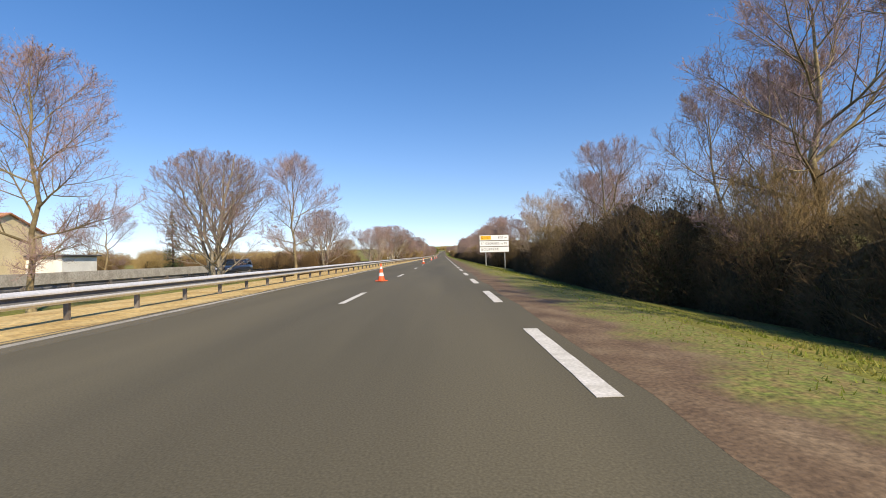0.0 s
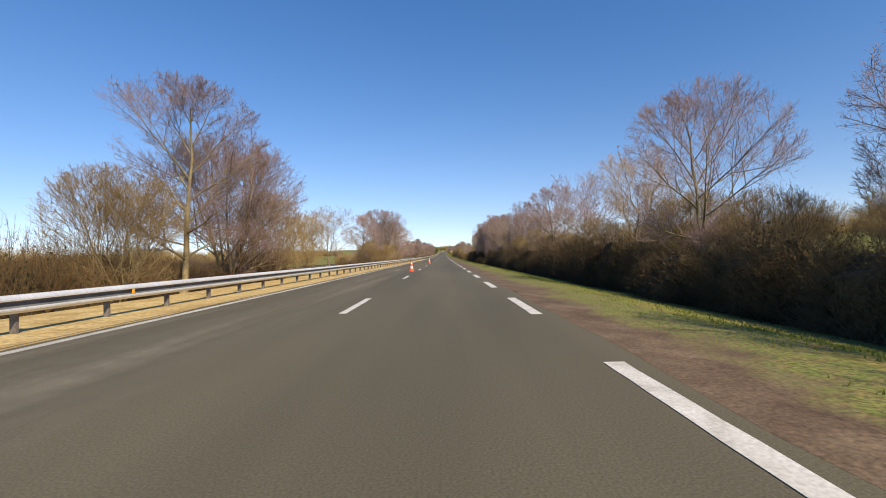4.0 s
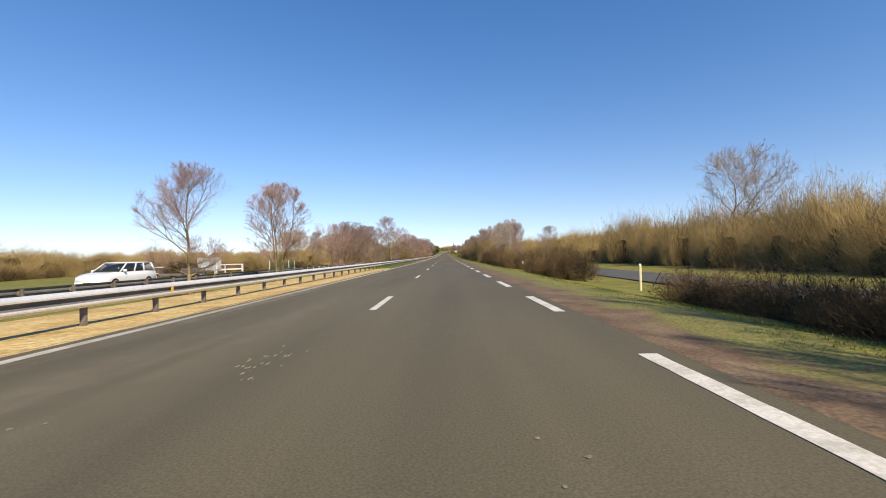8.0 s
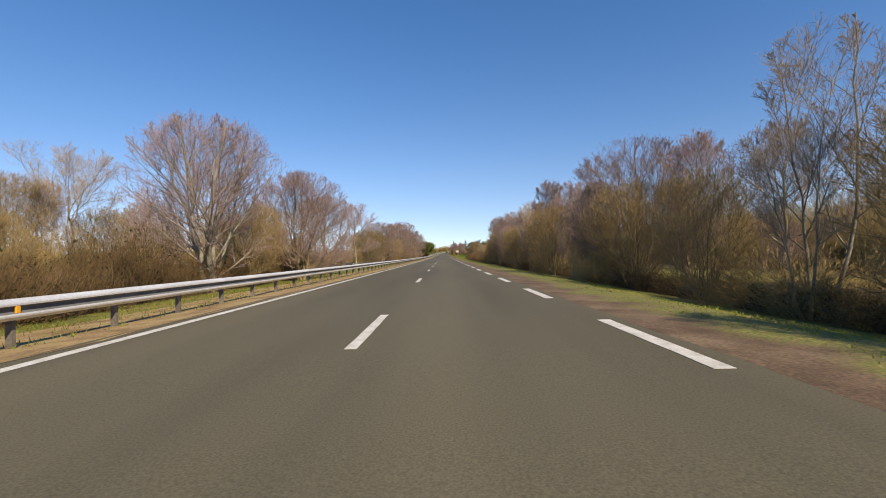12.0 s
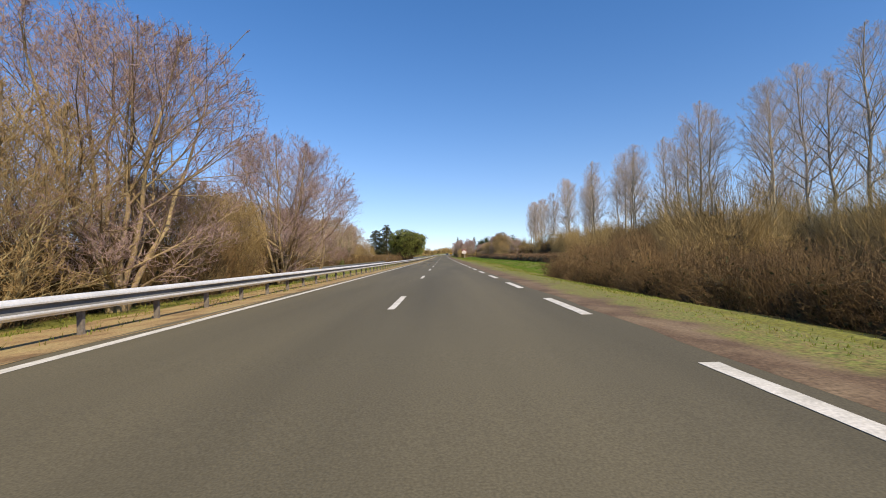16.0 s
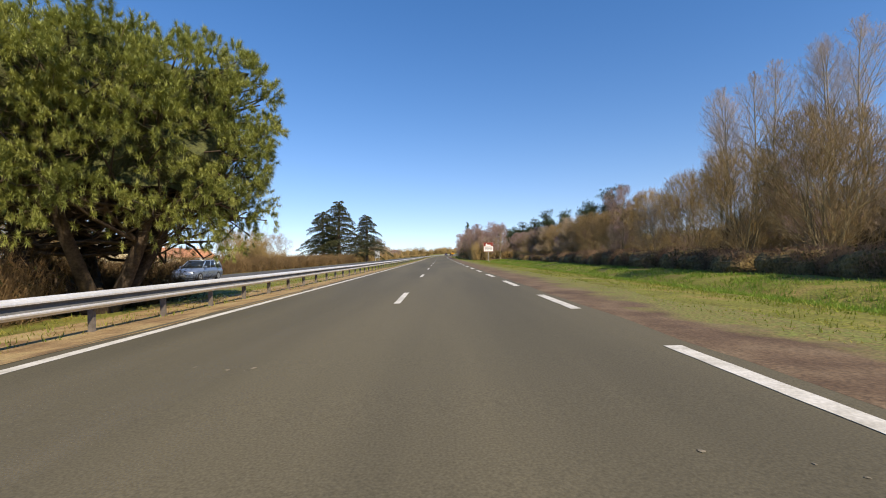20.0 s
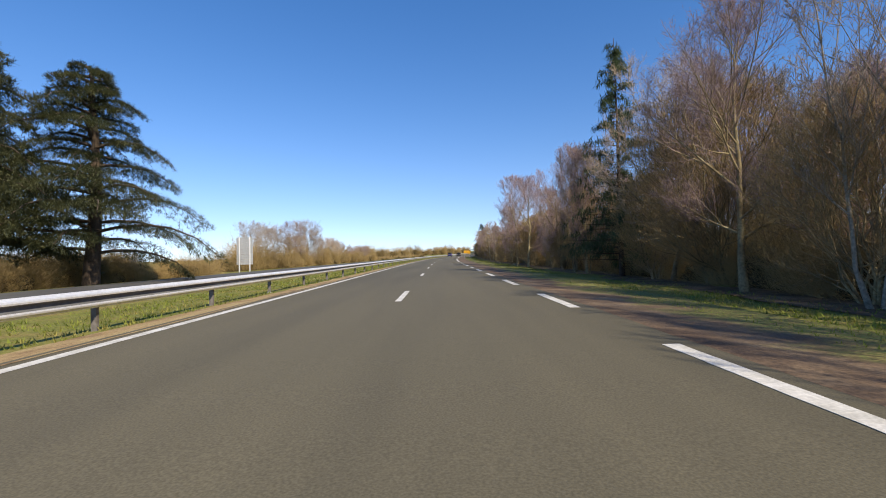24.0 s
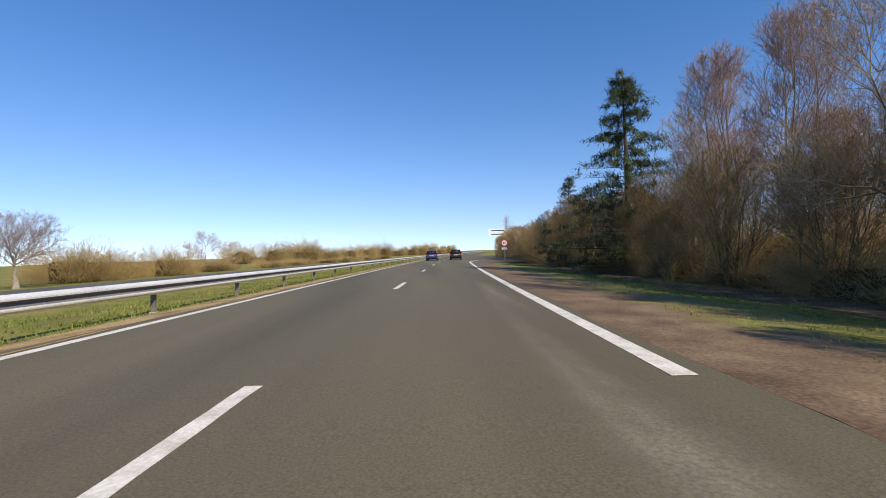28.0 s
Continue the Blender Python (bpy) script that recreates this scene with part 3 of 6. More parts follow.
EXIT = [(783 + 2 * v, 3.5 + max(0.0, 2 * v - 44) ** 2 * 0.012) for v in range(38)]


def ribbon(name, pts, w, z, mat):
    V = [place(s, d + o, z) for s, d in pts for o in (-w / 2, w / 2)]
    return new(name, mesh(name, V, [(2 * i, 2 * i + 1, 2 * i + 3, 2 * i + 2) for i in range(len(pts) - 1)], mat))


tagged(ribbon("exit_line_far", EXIT, 0.22, 0.005, LINE), "white line that swings out along the exit", "road marking", kind="structure")
tagged(strip("exit_lane", [(3.8, 0.002), (9.0, -0.05), (11.5, -0.06)], 0, 0, ASPHALT, [824.0 + 2 * v for v in range(40)]), "asphalt exit lane leaving the carriageway", "road", kind="structure")
# pale dust dragged over the left lane
g = np.random.default_rng(11)
V, Fc = [], []
for c in range(150):
    s0, d0, r = g.uniform(5, 560), g.uniform(-3.2, -0.9) if g.random() < 0.8 else g.uniform(0.4, 3.2), g.uniform(0.008, 0.035)
    for q in range(g.integers(1, 4)):
        b = len(V)
        cs, cd, rr = s0 + g.normal(0, 0.25), d0 + g.normal(0, 0.2), r * g.uniform(0.4, 1.0)
        for i in range(6):
            a, kk = 6.283 * i / 6, rr * g.uniform(0.6, 1.2)
            V.append(place(cs + 1.2 * kk * math.sin(a), cd + kk * math.cos(a), 0.0045))
        V.append(place(cs, cd, 0.004 + 0.25 * rr))
        Fc += [(b + i, b + (i + 1) % 6, b + 6) for i in range(6)]
tagged(new("road_grit", mesh("road_grit", V, Fc, DUST)), "pale crumbs of dried mud scattered on the asphalt", "grit", kind="stuff")


PALE_MUD = textured("pale_dried_mud", [(0.30, 0.265, 0.165), (0.42, 0.375, 0.25)], 6.0, 0.95, fine=45)


def mud_smear(s0, d0, wide, deep, seed):
    """Pale mud dropped on the lane and drawn out into thin flakes by wheels."""
    q = np.random.default_rng(seed)
    V, Fc = [], []
    for k in range(30):
        cs, cd = s0 + q.normal(0, deep * 0.30), d0 + q.normal(0, wide * 0.27)
        r, ln = q.uniform(0.004, 0.014), q.uniform(1.5, 7.0)
        b = len(V)
        for i in range(8):
            a, kk = 6.283 * i / 8, r * q.uniform(0.6, 1.2)
            V.append(place(cs + ln * kk * math.sin(a), cd + kk * math.cos(a), 0.0042))
        V.append(place(cs, cd, 0.0042 + 0.10 * r))
        Fc += [(b + i, b + (i + 1) % 8, b + 8) for i in range(8)]
    return tagged(new("mud_smear", mesh("mud_smear", V, Fc, PALE_MUD)), "pale dried mud smeared over the lane", "mud", kind="stuff")


for k, (s0, d0, wide, deep) in enumerate(((177.7, -0.85, 0.7, 1.0), (216.6, -0.38, 0.5, 1.3), (155.8, -0.8, 1.6, 3.0), (453.0, -0.5, 0.9, 2.0), (467.8, -0.45, 0.3, 0.6), (494.5, -2.3, 0.7, 1.0), (30.5, -1.9, 0.5, 0.8))):
    mud_smear(s0, d0, wide, deep, 80 + k)


# dust blown over the lanes, thinning out to its edges
for d0, d1, s0, s1, lift in ((-3.25, -0.2, 60, 236, 0.003), (2.3, 3.3, 700, 812, 0.003), (-3.25, -0.2, 470, 560, 0.003), (-3.75, -2.7, -20, 252, 0.008)):
    film = strip("dust_film", [(d0 + (d1 - d0) * f, lift) for f in (0, 0.25, 0.5, 0.75, 1)], s0, s1, DUST_FILM)
    cover = film.data.attributes.new("cover", "FLOAT", "POINT")
    for i, v in enumerate(cover.data):
        row = i // 5
        v.value = (0, 0.8, 1.0, 0.8, 0)[i % 5] * min(1.0, row / 6, (len(cover.data) // 5 - 1 - row) / 6)
    tagged(film, "pale dust dragged along the lane by wheels", "dust", kind="structure")
tagged(strip("leaf_litter", [(8.3, None), (9.5, None), (11.0, None), (12.5, None), (16.0, None), (20.0, None), (25.0, None), (30.0, None)], 0, 0, LITTER, [656.0 + 1.5 * v for v in range(112)], 0.5), "brown leaf litter and bare soil under the wood", "ground", kind="structure")


# ---- guardrails ----
def beam_strip(name, d, face, s0, s1, z0=0.30, h=0.30):
    """A W-beam: face +1 shows its front to the right."""
    prof = [(0.0, 0.0), (0.012, 0.022), (0.072, 0.045), (0.08, 0.07), (0.075, 0.095), (0.012, 0.125), (0.012, 0.175), (0.075, 0.205), (0.08, 0.23), (0.072, 0.255), (0.012, 0.278), (0.0, 0.30)]
    rows = [float(v) for v in np.arange(s0, s1 + 0.1, 4.0)]
    V, Fc = [], []
    pts = [(x * face, z) for x, z in prof] + [((x - 0.012) * face, z) for x, z in reversed(prof)]
    k = len(pts)
    for s in rows:
        sag = 0.012 * noise.noise((s * 0.13, d, 0.0))
        for x, z in pts:
            V.append(place(s, d + x + sag, z0 + z * h / 0.30 + sag))
    for i in range(len(rows) - 1):
        for j in range(k):
            j2 = (j + 1) % k
            q = (i * k + j, i * k + j2, (i + 1) * k + j2, (i + 1) * k + j)
            Fc.append(q if face < 0 else q[::-1])
    me = mesh(name, V, Fc, [STEEL, BEAM_DARK])
    # middle channel and back of the beam take the darker steel
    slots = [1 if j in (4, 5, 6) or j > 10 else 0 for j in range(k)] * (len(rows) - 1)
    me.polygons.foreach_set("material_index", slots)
    return me


def post_mesh():
    bm = bmesh.new()
    box(bm, -0.05, 0.05, -0.032, -0.026, -0.75, 0.58)
    box(bm, -0.05, -0.044, -0.026, 0.028, -0.75, 0.58)
    box(bm, 0.044, 0.05, -0.026, 0.028, -0.75, 0.58)
    return bm_mesh("post", bm, STEEL_DARK)


def spacer_mesh():
    bm = bmesh.new()
    box(bm, 0.05, 0.115, -0.07, 0.07, 0.38, 0.52, 0.008)
    return bm_mesh("spacer", bm, STEEL)


POST, SPACER = post_mesh(), spacer_mesh()
FOOT = box_mesh("concrete_foot", (-0.09, 0.09, -0.09, 0.09, -0.35, -0.10), plain("pale_concrete", (0.45, 0.43, 0.40), 0.9), 0.03)
REFLECTOR = box_mesh("reflector", (0.0, 0.03, -0.035, 0.035, 0.40, 0.50), plain("amber_reflector", (0.75, 0.36, 0.03), 0.3), 0.006)


def guardrail(d, face, s0, s1, label, near, z=0.0, spots=None):
    rail = thing("guardrail", label, "guardrail")
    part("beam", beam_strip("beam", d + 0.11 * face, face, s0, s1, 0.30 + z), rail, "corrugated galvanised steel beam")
    mine = np.arange(s0 + 0.2, s1 - 0.2, 2.0) if spots is None else spots
    rest_v, rest_f = [], []
    for s in mine:
        m = along(s, d, z) @ (Matrix.Identity(4) if face > 0 else pose(0, 0, 0, 0, 0, 180))
        if near[0] <= s <= near[1]:
            p = part("post", POST, rail, m=m)
            part("spacer", SPACER, p)
            if s > 470 and int(s) % 3 == 0:
                part("concrete_foot", FOOT, p)
        else:
            for me in (POST, SPACER):
                b = len(rest_v)
                rest_v += [m @ v.co for v in me.vertices]
                rest_f += [tuple(b + i for i in q.vertices) for q in me.polygons]
    if rest_v:
        tagged(part("post", mesh("post", rest_v, rest_f, STEEL_DARK), rail, "steel posts in a long row"), kind="stuff")
    return rail


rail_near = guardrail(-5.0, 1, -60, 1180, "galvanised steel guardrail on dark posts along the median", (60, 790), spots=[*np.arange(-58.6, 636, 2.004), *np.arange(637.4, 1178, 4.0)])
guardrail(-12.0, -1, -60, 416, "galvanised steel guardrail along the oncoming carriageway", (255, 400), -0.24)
for s in (64.3, 118.3, 172.3, 222.3, 272.1, 326.1, 380.2, 434.2, 488.2, 542.2, 596.2, 650.2, 706.0, 760.2, 814.2):
    part("reflector", REFLECTOR, rail_near, "amber reflector", along(s, -4.845, -0.0))
exit_rail = thing("guardrail", "short galvanised guardrail end beside the exit", "guardrail")
part("beam", beam_strip("beam", 12.4, -1, 838, 878), exit_rail)
for s in np.arange(839, 878, 2.0):
    part("post", POST, exit_rail, m=along(s, 12.5, -0.05))

# ---- plants ----
PROTO = {}


def tree_kind(key, label, category, meshes, height, names=("trunk", "crown")):
    PROTO[key] = {"label": label, "category": category, "meshes": meshes, "height": height, "names": names}


def plant(key, s, d, H, turn=None, lean=0.0, group="", label="", wide=1.0):
    """A tree of that kind with its foot on the ground at (s, d), H metres high."""
    P = PROTO[key]
    k = H / P["height"]
    p = stand(s, d, -0.06)
    turn = (s * 47.3 + d * 13.7) % 360 if turn is None else turn
    m = Matrix.LocRotScale(p, Euler((radians(lean), radians(lean * 0.6), radians(turn))), (k * wide, k * wide, k))
    t = thing(P["category"].replace(" ", "_"), label or P["label"], P["category"], m, group)
    for nm, me in zip(P["names"], P["meshes"]):
        part(nm, me, t)
    return t


def thick(key, whole, s, d, H, turn=None, wide=1.0):
    """One tree of a wood that counts as a whole."""
    P = PROTO[key]
    k = H / P["height"]
    turn = (s * 47.3 + d * 13.7) % 360 if turn is None else turn
    m = Matrix.LocRotScale(stand(s, d, -0.06), Euler((0, 0, radians(turn))), (k * wide, k * wide, k))
    for nm, me in zip(P["names"], P["meshes"]):
        part(nm, me, whole, m=m)


def measured(meshes):
    z = np.empty(len(meshes[1].vertices) * 3)
    meshes[1].vertices.foreach_get("co", z)
    return float(np.percentile(z[2::3], 97.5))


def define(key, label, category, meshes, names=("trunk", "crown")):
    tree_kind(key, label, category, meshes, measured(meshes), names)


for i in range(3):
    define("ash%d" % i, "bare roadside tree with upswept limbs and reddish twig tips", "bare tree",
           grown_tree(20 + i, 8.0, 2.9, 1.3, BARK, TWIG, counts=(15, 11, 9, 7, 2), belly=0.48, tilt=(78, 20)))
for i in range(2):
    define("oak%d" % i, "bare spreading tree with crooked limbs and grey-brown twigs", "bare tree",
           grown_tree(40 + i, 8.0, 3.4, 1.3, BARK_WARM, TWIG if i else TWIG_GREY, counts=(12, 11, 9, 7, 2), leader=0.66, tilt=(76, 28), crook=0.030, belly=0.48, curl=0.24, full=2.5))
for i in range(2):
    define("multi%d" % i, "bare many-stemmed tree with a dense fan of reddish twigs", "bare tree",
           grown_tree(60 + i, 8.0, 3.7, 0.5, BARK_WARM, TWIG, counts=(10, 9, 7, 5, 1), stems=7, splay=0.40, tilt=(64, 20), belly=0.50, r0=0.075, full=2.2, twig_r=0.0054))
define("round", "bare round-crowned tree with level lower limbs and fine reddish twigs", "bare tree",
       grown_tree(47, 8.0, 3.1, 0.9, BARK, TWIG, counts=(17, 11, 9, 7, 2), belly=0.52, tilt=(98, 18), curl=0.16, leader=0.84, lumpy=0.10, r0=0.13))
define("fork", "broad bare tree forked low into many pale limbs with reddish twigs", "bare tree",
       grown_tree(65, 7.5, 3.4, 0.9, BARK_PALE, TWIG, counts=(10, 9, 8, 5, 1), stems=5, splay=0.70, tilt=(46, 22), belly=0.5, r0=0.12, twig_r=0.0054))


def ivied(meshes, seed, top, n=2600):
    """Ivy leaves that climb the trunk of a bare tree up to that height."""
    g = np.random.default_rng(seed)
    z = top * g.random(n) ** 1.15
    a, r = g.uniform(0, 6.283, n), (0.20 + 0.16 * np.sin(z * 2.1 + 1)) * g.uniform(0.5, 1.4, n)
    C = np.stack([np.cos(a) * r, np.sin(a) * r, z], 1)
    D = unit(np.stack([np.cos(a), np.sin(a), g.uniform(-0.2, 0.7, n)], 1) + g.normal(0, 0.35, (n, 3)))
    V, Fc = leaves(C, g.uniform(0.05, 0.10, n), D, g)
    return (*meshes, mesh("ivy", V, Fc, IVY))


define("ivied", "bare tree whose trunk is wrapped in green ivy", "bare tree",
       ivied(grown_tree(45, 8.0, 2.9, 1.8, BARK, TWIG_GREY, counts=(13, 10, 8, 6, 2), tilt=(60, 24), belly=0.52), 5, 4.6), ("trunk", "crown", "ivy"))
define("whip0", "young bare tree with pale straight stems", "bare tree",
       grown_tree(70, 7.0, 1.5, 1.6, BARK_PALE, TWIG_GREY, counts=(14, 8, 7, 6), stems=2, splay=0.18, tilt=(38, 20), r0=0.06))
define("whip1", "young bare tree with thin upright stems", "bare tree",
       grown_tree(71, 7.0, 1.6, 1.2, BARK, TWIG, counts=(14, 9, 8, 6), stems=3, splay=0.22, tilt=(40, 20), r0=0.05))
for i in range(3):
    define("poplar%d" % i, "tall bare poplar with a straight pale trunk and ascending branches", "bare poplar",
           grown_tree(80 + i, 17.0, 2.9, 5.0, BARK_PALE, TWIG_PALE, counts=(25, 9, 7, 6), leader=0.96, tilt=(50, 24), belly=0.42, r0=0.17, curl=0.22, twig_r=0.0062, crook=0.007))
define("vase", "bare tree with a flat-topped spreading crown on a forked trunk", "bare tree",
       grown_tree(90, 6.0, 3.2, 1.7, BARK_PALE, TWIG, counts=(13, 11, 9, 6, 2), leader=0.42, tilt=(70, 34), belly=0.72, full=2.8, r0=0.24, crook=0.018))
define("thicketA", "dense bare thicket tree of olive-brown stems", "thicket tree",
       grown_tree(100, 5.5, 2.2, 0.1, BARK_WARM, TWIG_OLIVE, counts=(10, 8, 6, 4), stems=10, splay=0.42, tilt=(45, 22), r0=0.035, belly=0.45))
define("thicketB", "dense bare thicket tree of brown stems", "thicket tree",
       grown_tree(101, 5.5, 2.5, 0.1, BARK, TWIG_SCRUB, counts=(10, 8, 6, 4), stems=10, splay=0.50, tilt=(50, 24), r0=0.035, belly=0.45, crook=0.02))


def tufts(C, N, size, count, g, spread=0.55, width=0.012):
    """Sprays of needles at C that point along N."""
    n = len(C)
    D = unit(np.repeat(N, count, 0) + g.normal(0, spread, (n * count, 3)))
    P = np.repeat(C, count, 0) + g.normal(0, 0.25, (n * count, 3)) * np.repeat(size, count)[:, None]
    return blades(P, np.repeat(size, count) * g.uniform(0.6, 1.3, n * count), np.full(n * count, width), D)


def stone_pine():
    g = np.random.default_rng(5)
    limbs, crown = Soup(), Soup()
    P = []
    for i in range(7):
        a = 6.283 * i / 7 + g.uniform(-0.3, 0.3)
        r, zz = g.uniform(1.2, 3.4), g.uniform(5.0, 7.0)
        e = np.array([math.cos(a) * r, math.sin(a) * r, zz])
        b = np.array([math.cos(a) * 0.15, math.sin(a) * 0.15, 0.0])
        f = np.linspace(0, 1, 7)[:, None]
        P.append(b + (e - b) * f + np.array([math.cos(a), math.sin(a), 0]) * (0.7 * np.sin(f * 3.14)) + g.normal(0, 0.06, (7, 3)) * f)
    P = np.array(P)
    limbs.add(*tubes(P, np.tile(np.linspace(0.20, 0.07, 7), (7, 1)), 6))
    # rounded brushes of shoots over a broad dome whose skirt hangs low, with dark gaps between them
    n = 680
    u = unit(g.normal(0, 1, (4 * n, 3)))
    u = u[u[:, 2] > -0.66][:n]
    h = np.hypot(u[:, 0], u[:, 1])
    flat = (h ** 2.8 + np.abs(u[:, 2]) ** 2.8) ** (-1 / 2.8)
    lump = np.array([1 + 0.22 * noise.noise((v[0] * 1.6 + 3, v[1] * 1.6, v[2] * 1.6)) + 0.13 * noise.noise((v[0] * 4, v[1] * 4, v[2] * 4)) for v in u])
    k = np.where(g.random(n) < 0.86, g.uniform(0.90, 1.0, n), g.uniform(0.6, 0.9, n)) * flat * lump
    low = np.where(u[:, 2] < 0, 1 + 0.35 * u[:, 2], 1.0)
    pads = np.stack([4.35 * k * u[:, 0] * low, 4.35 * k * u[:, 1] * low, 4.5 + np.where(u[:, 2] > 0, 2.95, 3.9) * k * u[:, 2]], 1)
    out = unit(u * np.array([1, 1, 0.8]) + np.array([0, 0, 0.45]))
    size = g.uniform(0.34, 0.58, n)
    Q, R = [], []
    for c in pads[::2]:
        s0 = P[g.integers(0, 7), g.integers(2, 7)]
        f = np.linspace(0, 1, 5)[:, None]
        Q.append(s0 + (c - s0) * f + g.normal(0, 0.10, (5, 3)) * np.sin(f * 3.14) + np.array([0, 0, -0.5]) * np.sin(f * 3.14))
        R.append(np.linspace(0.06, 0.018, 5))
    limbs.add(*tubes(np.array(Q), np.array(R), 4))
    # shoots: brushes of needles that fan out towards the light
    m = 7000
    i = g.integers(0, n, m)
    N = unit(out[i] * 0.55 + g.normal(0, 0.8, (m, 3)))
    C = pads[i] + N * (size[i] * g.uniform(0.45, 1.0, m))[:, None] * np.array([1, 1, 0.9])
    axis = unit(N + out[i] * 0.5)
    c = 76
    f = g.uniform(0, 1, m * c)
    base = np.repeat(C, c, 0) + np.repeat(axis, c, 0) * (f * 0.13)[:, None]
    D = unit(np.repeat(axis, c, 0) * (0.40 + f[:, None] * 0.5) + g.normal(0, 0.80, (m * c, 3)))
    V, Fc = blades(base, g.uniform(0.10, 0.19, m * c), np.full(m * c, 0.0064), D)
    crown.add(V, Fc)
    # bare shoots and dead twigs inside
    q = 5200
    i = g.integers(0, n, q)
    A = pads[i] - out[i] * g.uniform(0.7, 2.0, (q, 1)) + g.normal(0, 0.25, (q, 3))
    A[:, 2] = np.maximum(A[:, 2], 0.5)
    limbs.add(*spikes(A, A + unit(out[i] + g.normal(0, 0.8, (q, 3))) * g.uniform(0.3, 0.8, (q, 1)), np.full(q, 0.008)))
    # stand-in shell for the inner needles, the crown's inner shade put into its colour
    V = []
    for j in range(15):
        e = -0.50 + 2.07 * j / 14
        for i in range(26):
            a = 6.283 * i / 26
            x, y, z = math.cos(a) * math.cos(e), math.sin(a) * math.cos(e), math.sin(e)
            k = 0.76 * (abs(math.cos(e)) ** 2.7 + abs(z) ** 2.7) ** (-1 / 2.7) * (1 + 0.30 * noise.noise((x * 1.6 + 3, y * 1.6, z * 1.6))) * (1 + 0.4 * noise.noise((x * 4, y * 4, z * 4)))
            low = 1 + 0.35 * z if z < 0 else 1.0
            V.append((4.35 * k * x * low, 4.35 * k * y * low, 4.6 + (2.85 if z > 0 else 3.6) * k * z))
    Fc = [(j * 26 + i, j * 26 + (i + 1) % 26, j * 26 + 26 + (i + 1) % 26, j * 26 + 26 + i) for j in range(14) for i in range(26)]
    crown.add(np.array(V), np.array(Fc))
    me = crown.mesh("needles", [NEEDLE, NEEDLE_SHADE])
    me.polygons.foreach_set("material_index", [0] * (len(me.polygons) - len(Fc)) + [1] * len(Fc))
    return limbs.mesh("limbs", BARK_DARK, True), me


def cedar(seed, H=15.0, boughs=60):
    """A cedar: long level boughs whose ends droop, each carrying a broad, ragged plate of needle sprays with a hanging fringe."""
    g = np.random.default_rng(seed)
    limbs, crown = Soup(), Soup()
    f = np.linspace(0, 1, 8)
    limbs.add(*tubes(np.stack([0.3 * np.sin(f * 3), 0.2 * np.sin(f * 5), f * H * 0.97], 1)[None], np.linspace(0.52, 0.07, 8)[None], 8))
    bits, C, N, S = [], [], [], []
    for i in range(boughs):
        z = H * (0.13 + 0.85 * ((i + g.uniform(0, 1)) / boughs) ** 0.9)
        shape = np.interp(z / H, [0.1, 0.22, 0.45, 0.65, 0.82, 0.93, 1.0], [0.50, 0.60, 0.42, 0.31, 0.25, 0.17, 0.05])
        reach_ = H * shape * g.uniform(0.62, 1.08) * (1 + 0.25 * noise.noise((z * 0.5, i * 0.37, seed)))
        a = 2.4 * i + g.uniform(-0.5, 0.5)
        dirn, side_ = np.array([math.cos(a), math.sin(a), 0.0]), np.array([-math.sin(a), math.cos(a), 0.0])
        rise_, droop = g.uniform(0.04, 0.22), g.uniform(0.20, 0.40)

        def height(u):
            return z + reach_ * (rise_ * np.sin(u * 2.0) - droop * u ** 2.6)

        q = np.linspace(0, 1, 6)
        pts = dirn * (reach_ * q)[:, None] + np.array([0, 0, 1.0]) * height(q)[:, None] + g.normal(0, 0.05, (6, 3)) * q[:, None]
        bits.append(mesh("bough", *tubes(pts[None], np.linspace(0.12, 0.02, 6)[None], 4), BARK_DARK, True))
        n = int(34 + reach_ * 52)
        u = g.uniform(0.20, 1.0, n) ** 0.85
        wide = (0.30 * reach_ * np.sin(np.clip(u, 0, 1) * 2.5) + 0.15)
        o = g.uniform(-1, 1, n) * wide
        hang = np.where(g.random(n) < 0.32, g.uniform(0.0, 0.34, n), g.normal(0, 0.06, n))
        c = dirn * (reach_ * u)[:, None] + side_ * o[:, None] + np.array([0, 0, 1.0]) * (height(u) - 0.22 * np.abs(o) - hang)[:, None]
        C.append(c), S.append(g.uniform(0.15, 0.30, n))
        N.append(dirn * 0.6 + side_ * (o / wide * 0.6)[:, None] + np.array([0, 0, 1.0]) * np.where(hang > 0.12, -0.7, 0.05)[:, None])
    V, Fc = tufts(np.concatenate(C), np.concatenate(N), np.concatenate(S), 9, g, 0.55, 0.024)
    crown.add(V, Fc)
    return (limbs.mesh("trunk", BARK_DARK, True), crown.mesh("needles", NEEDLE_BLUE), *bits)


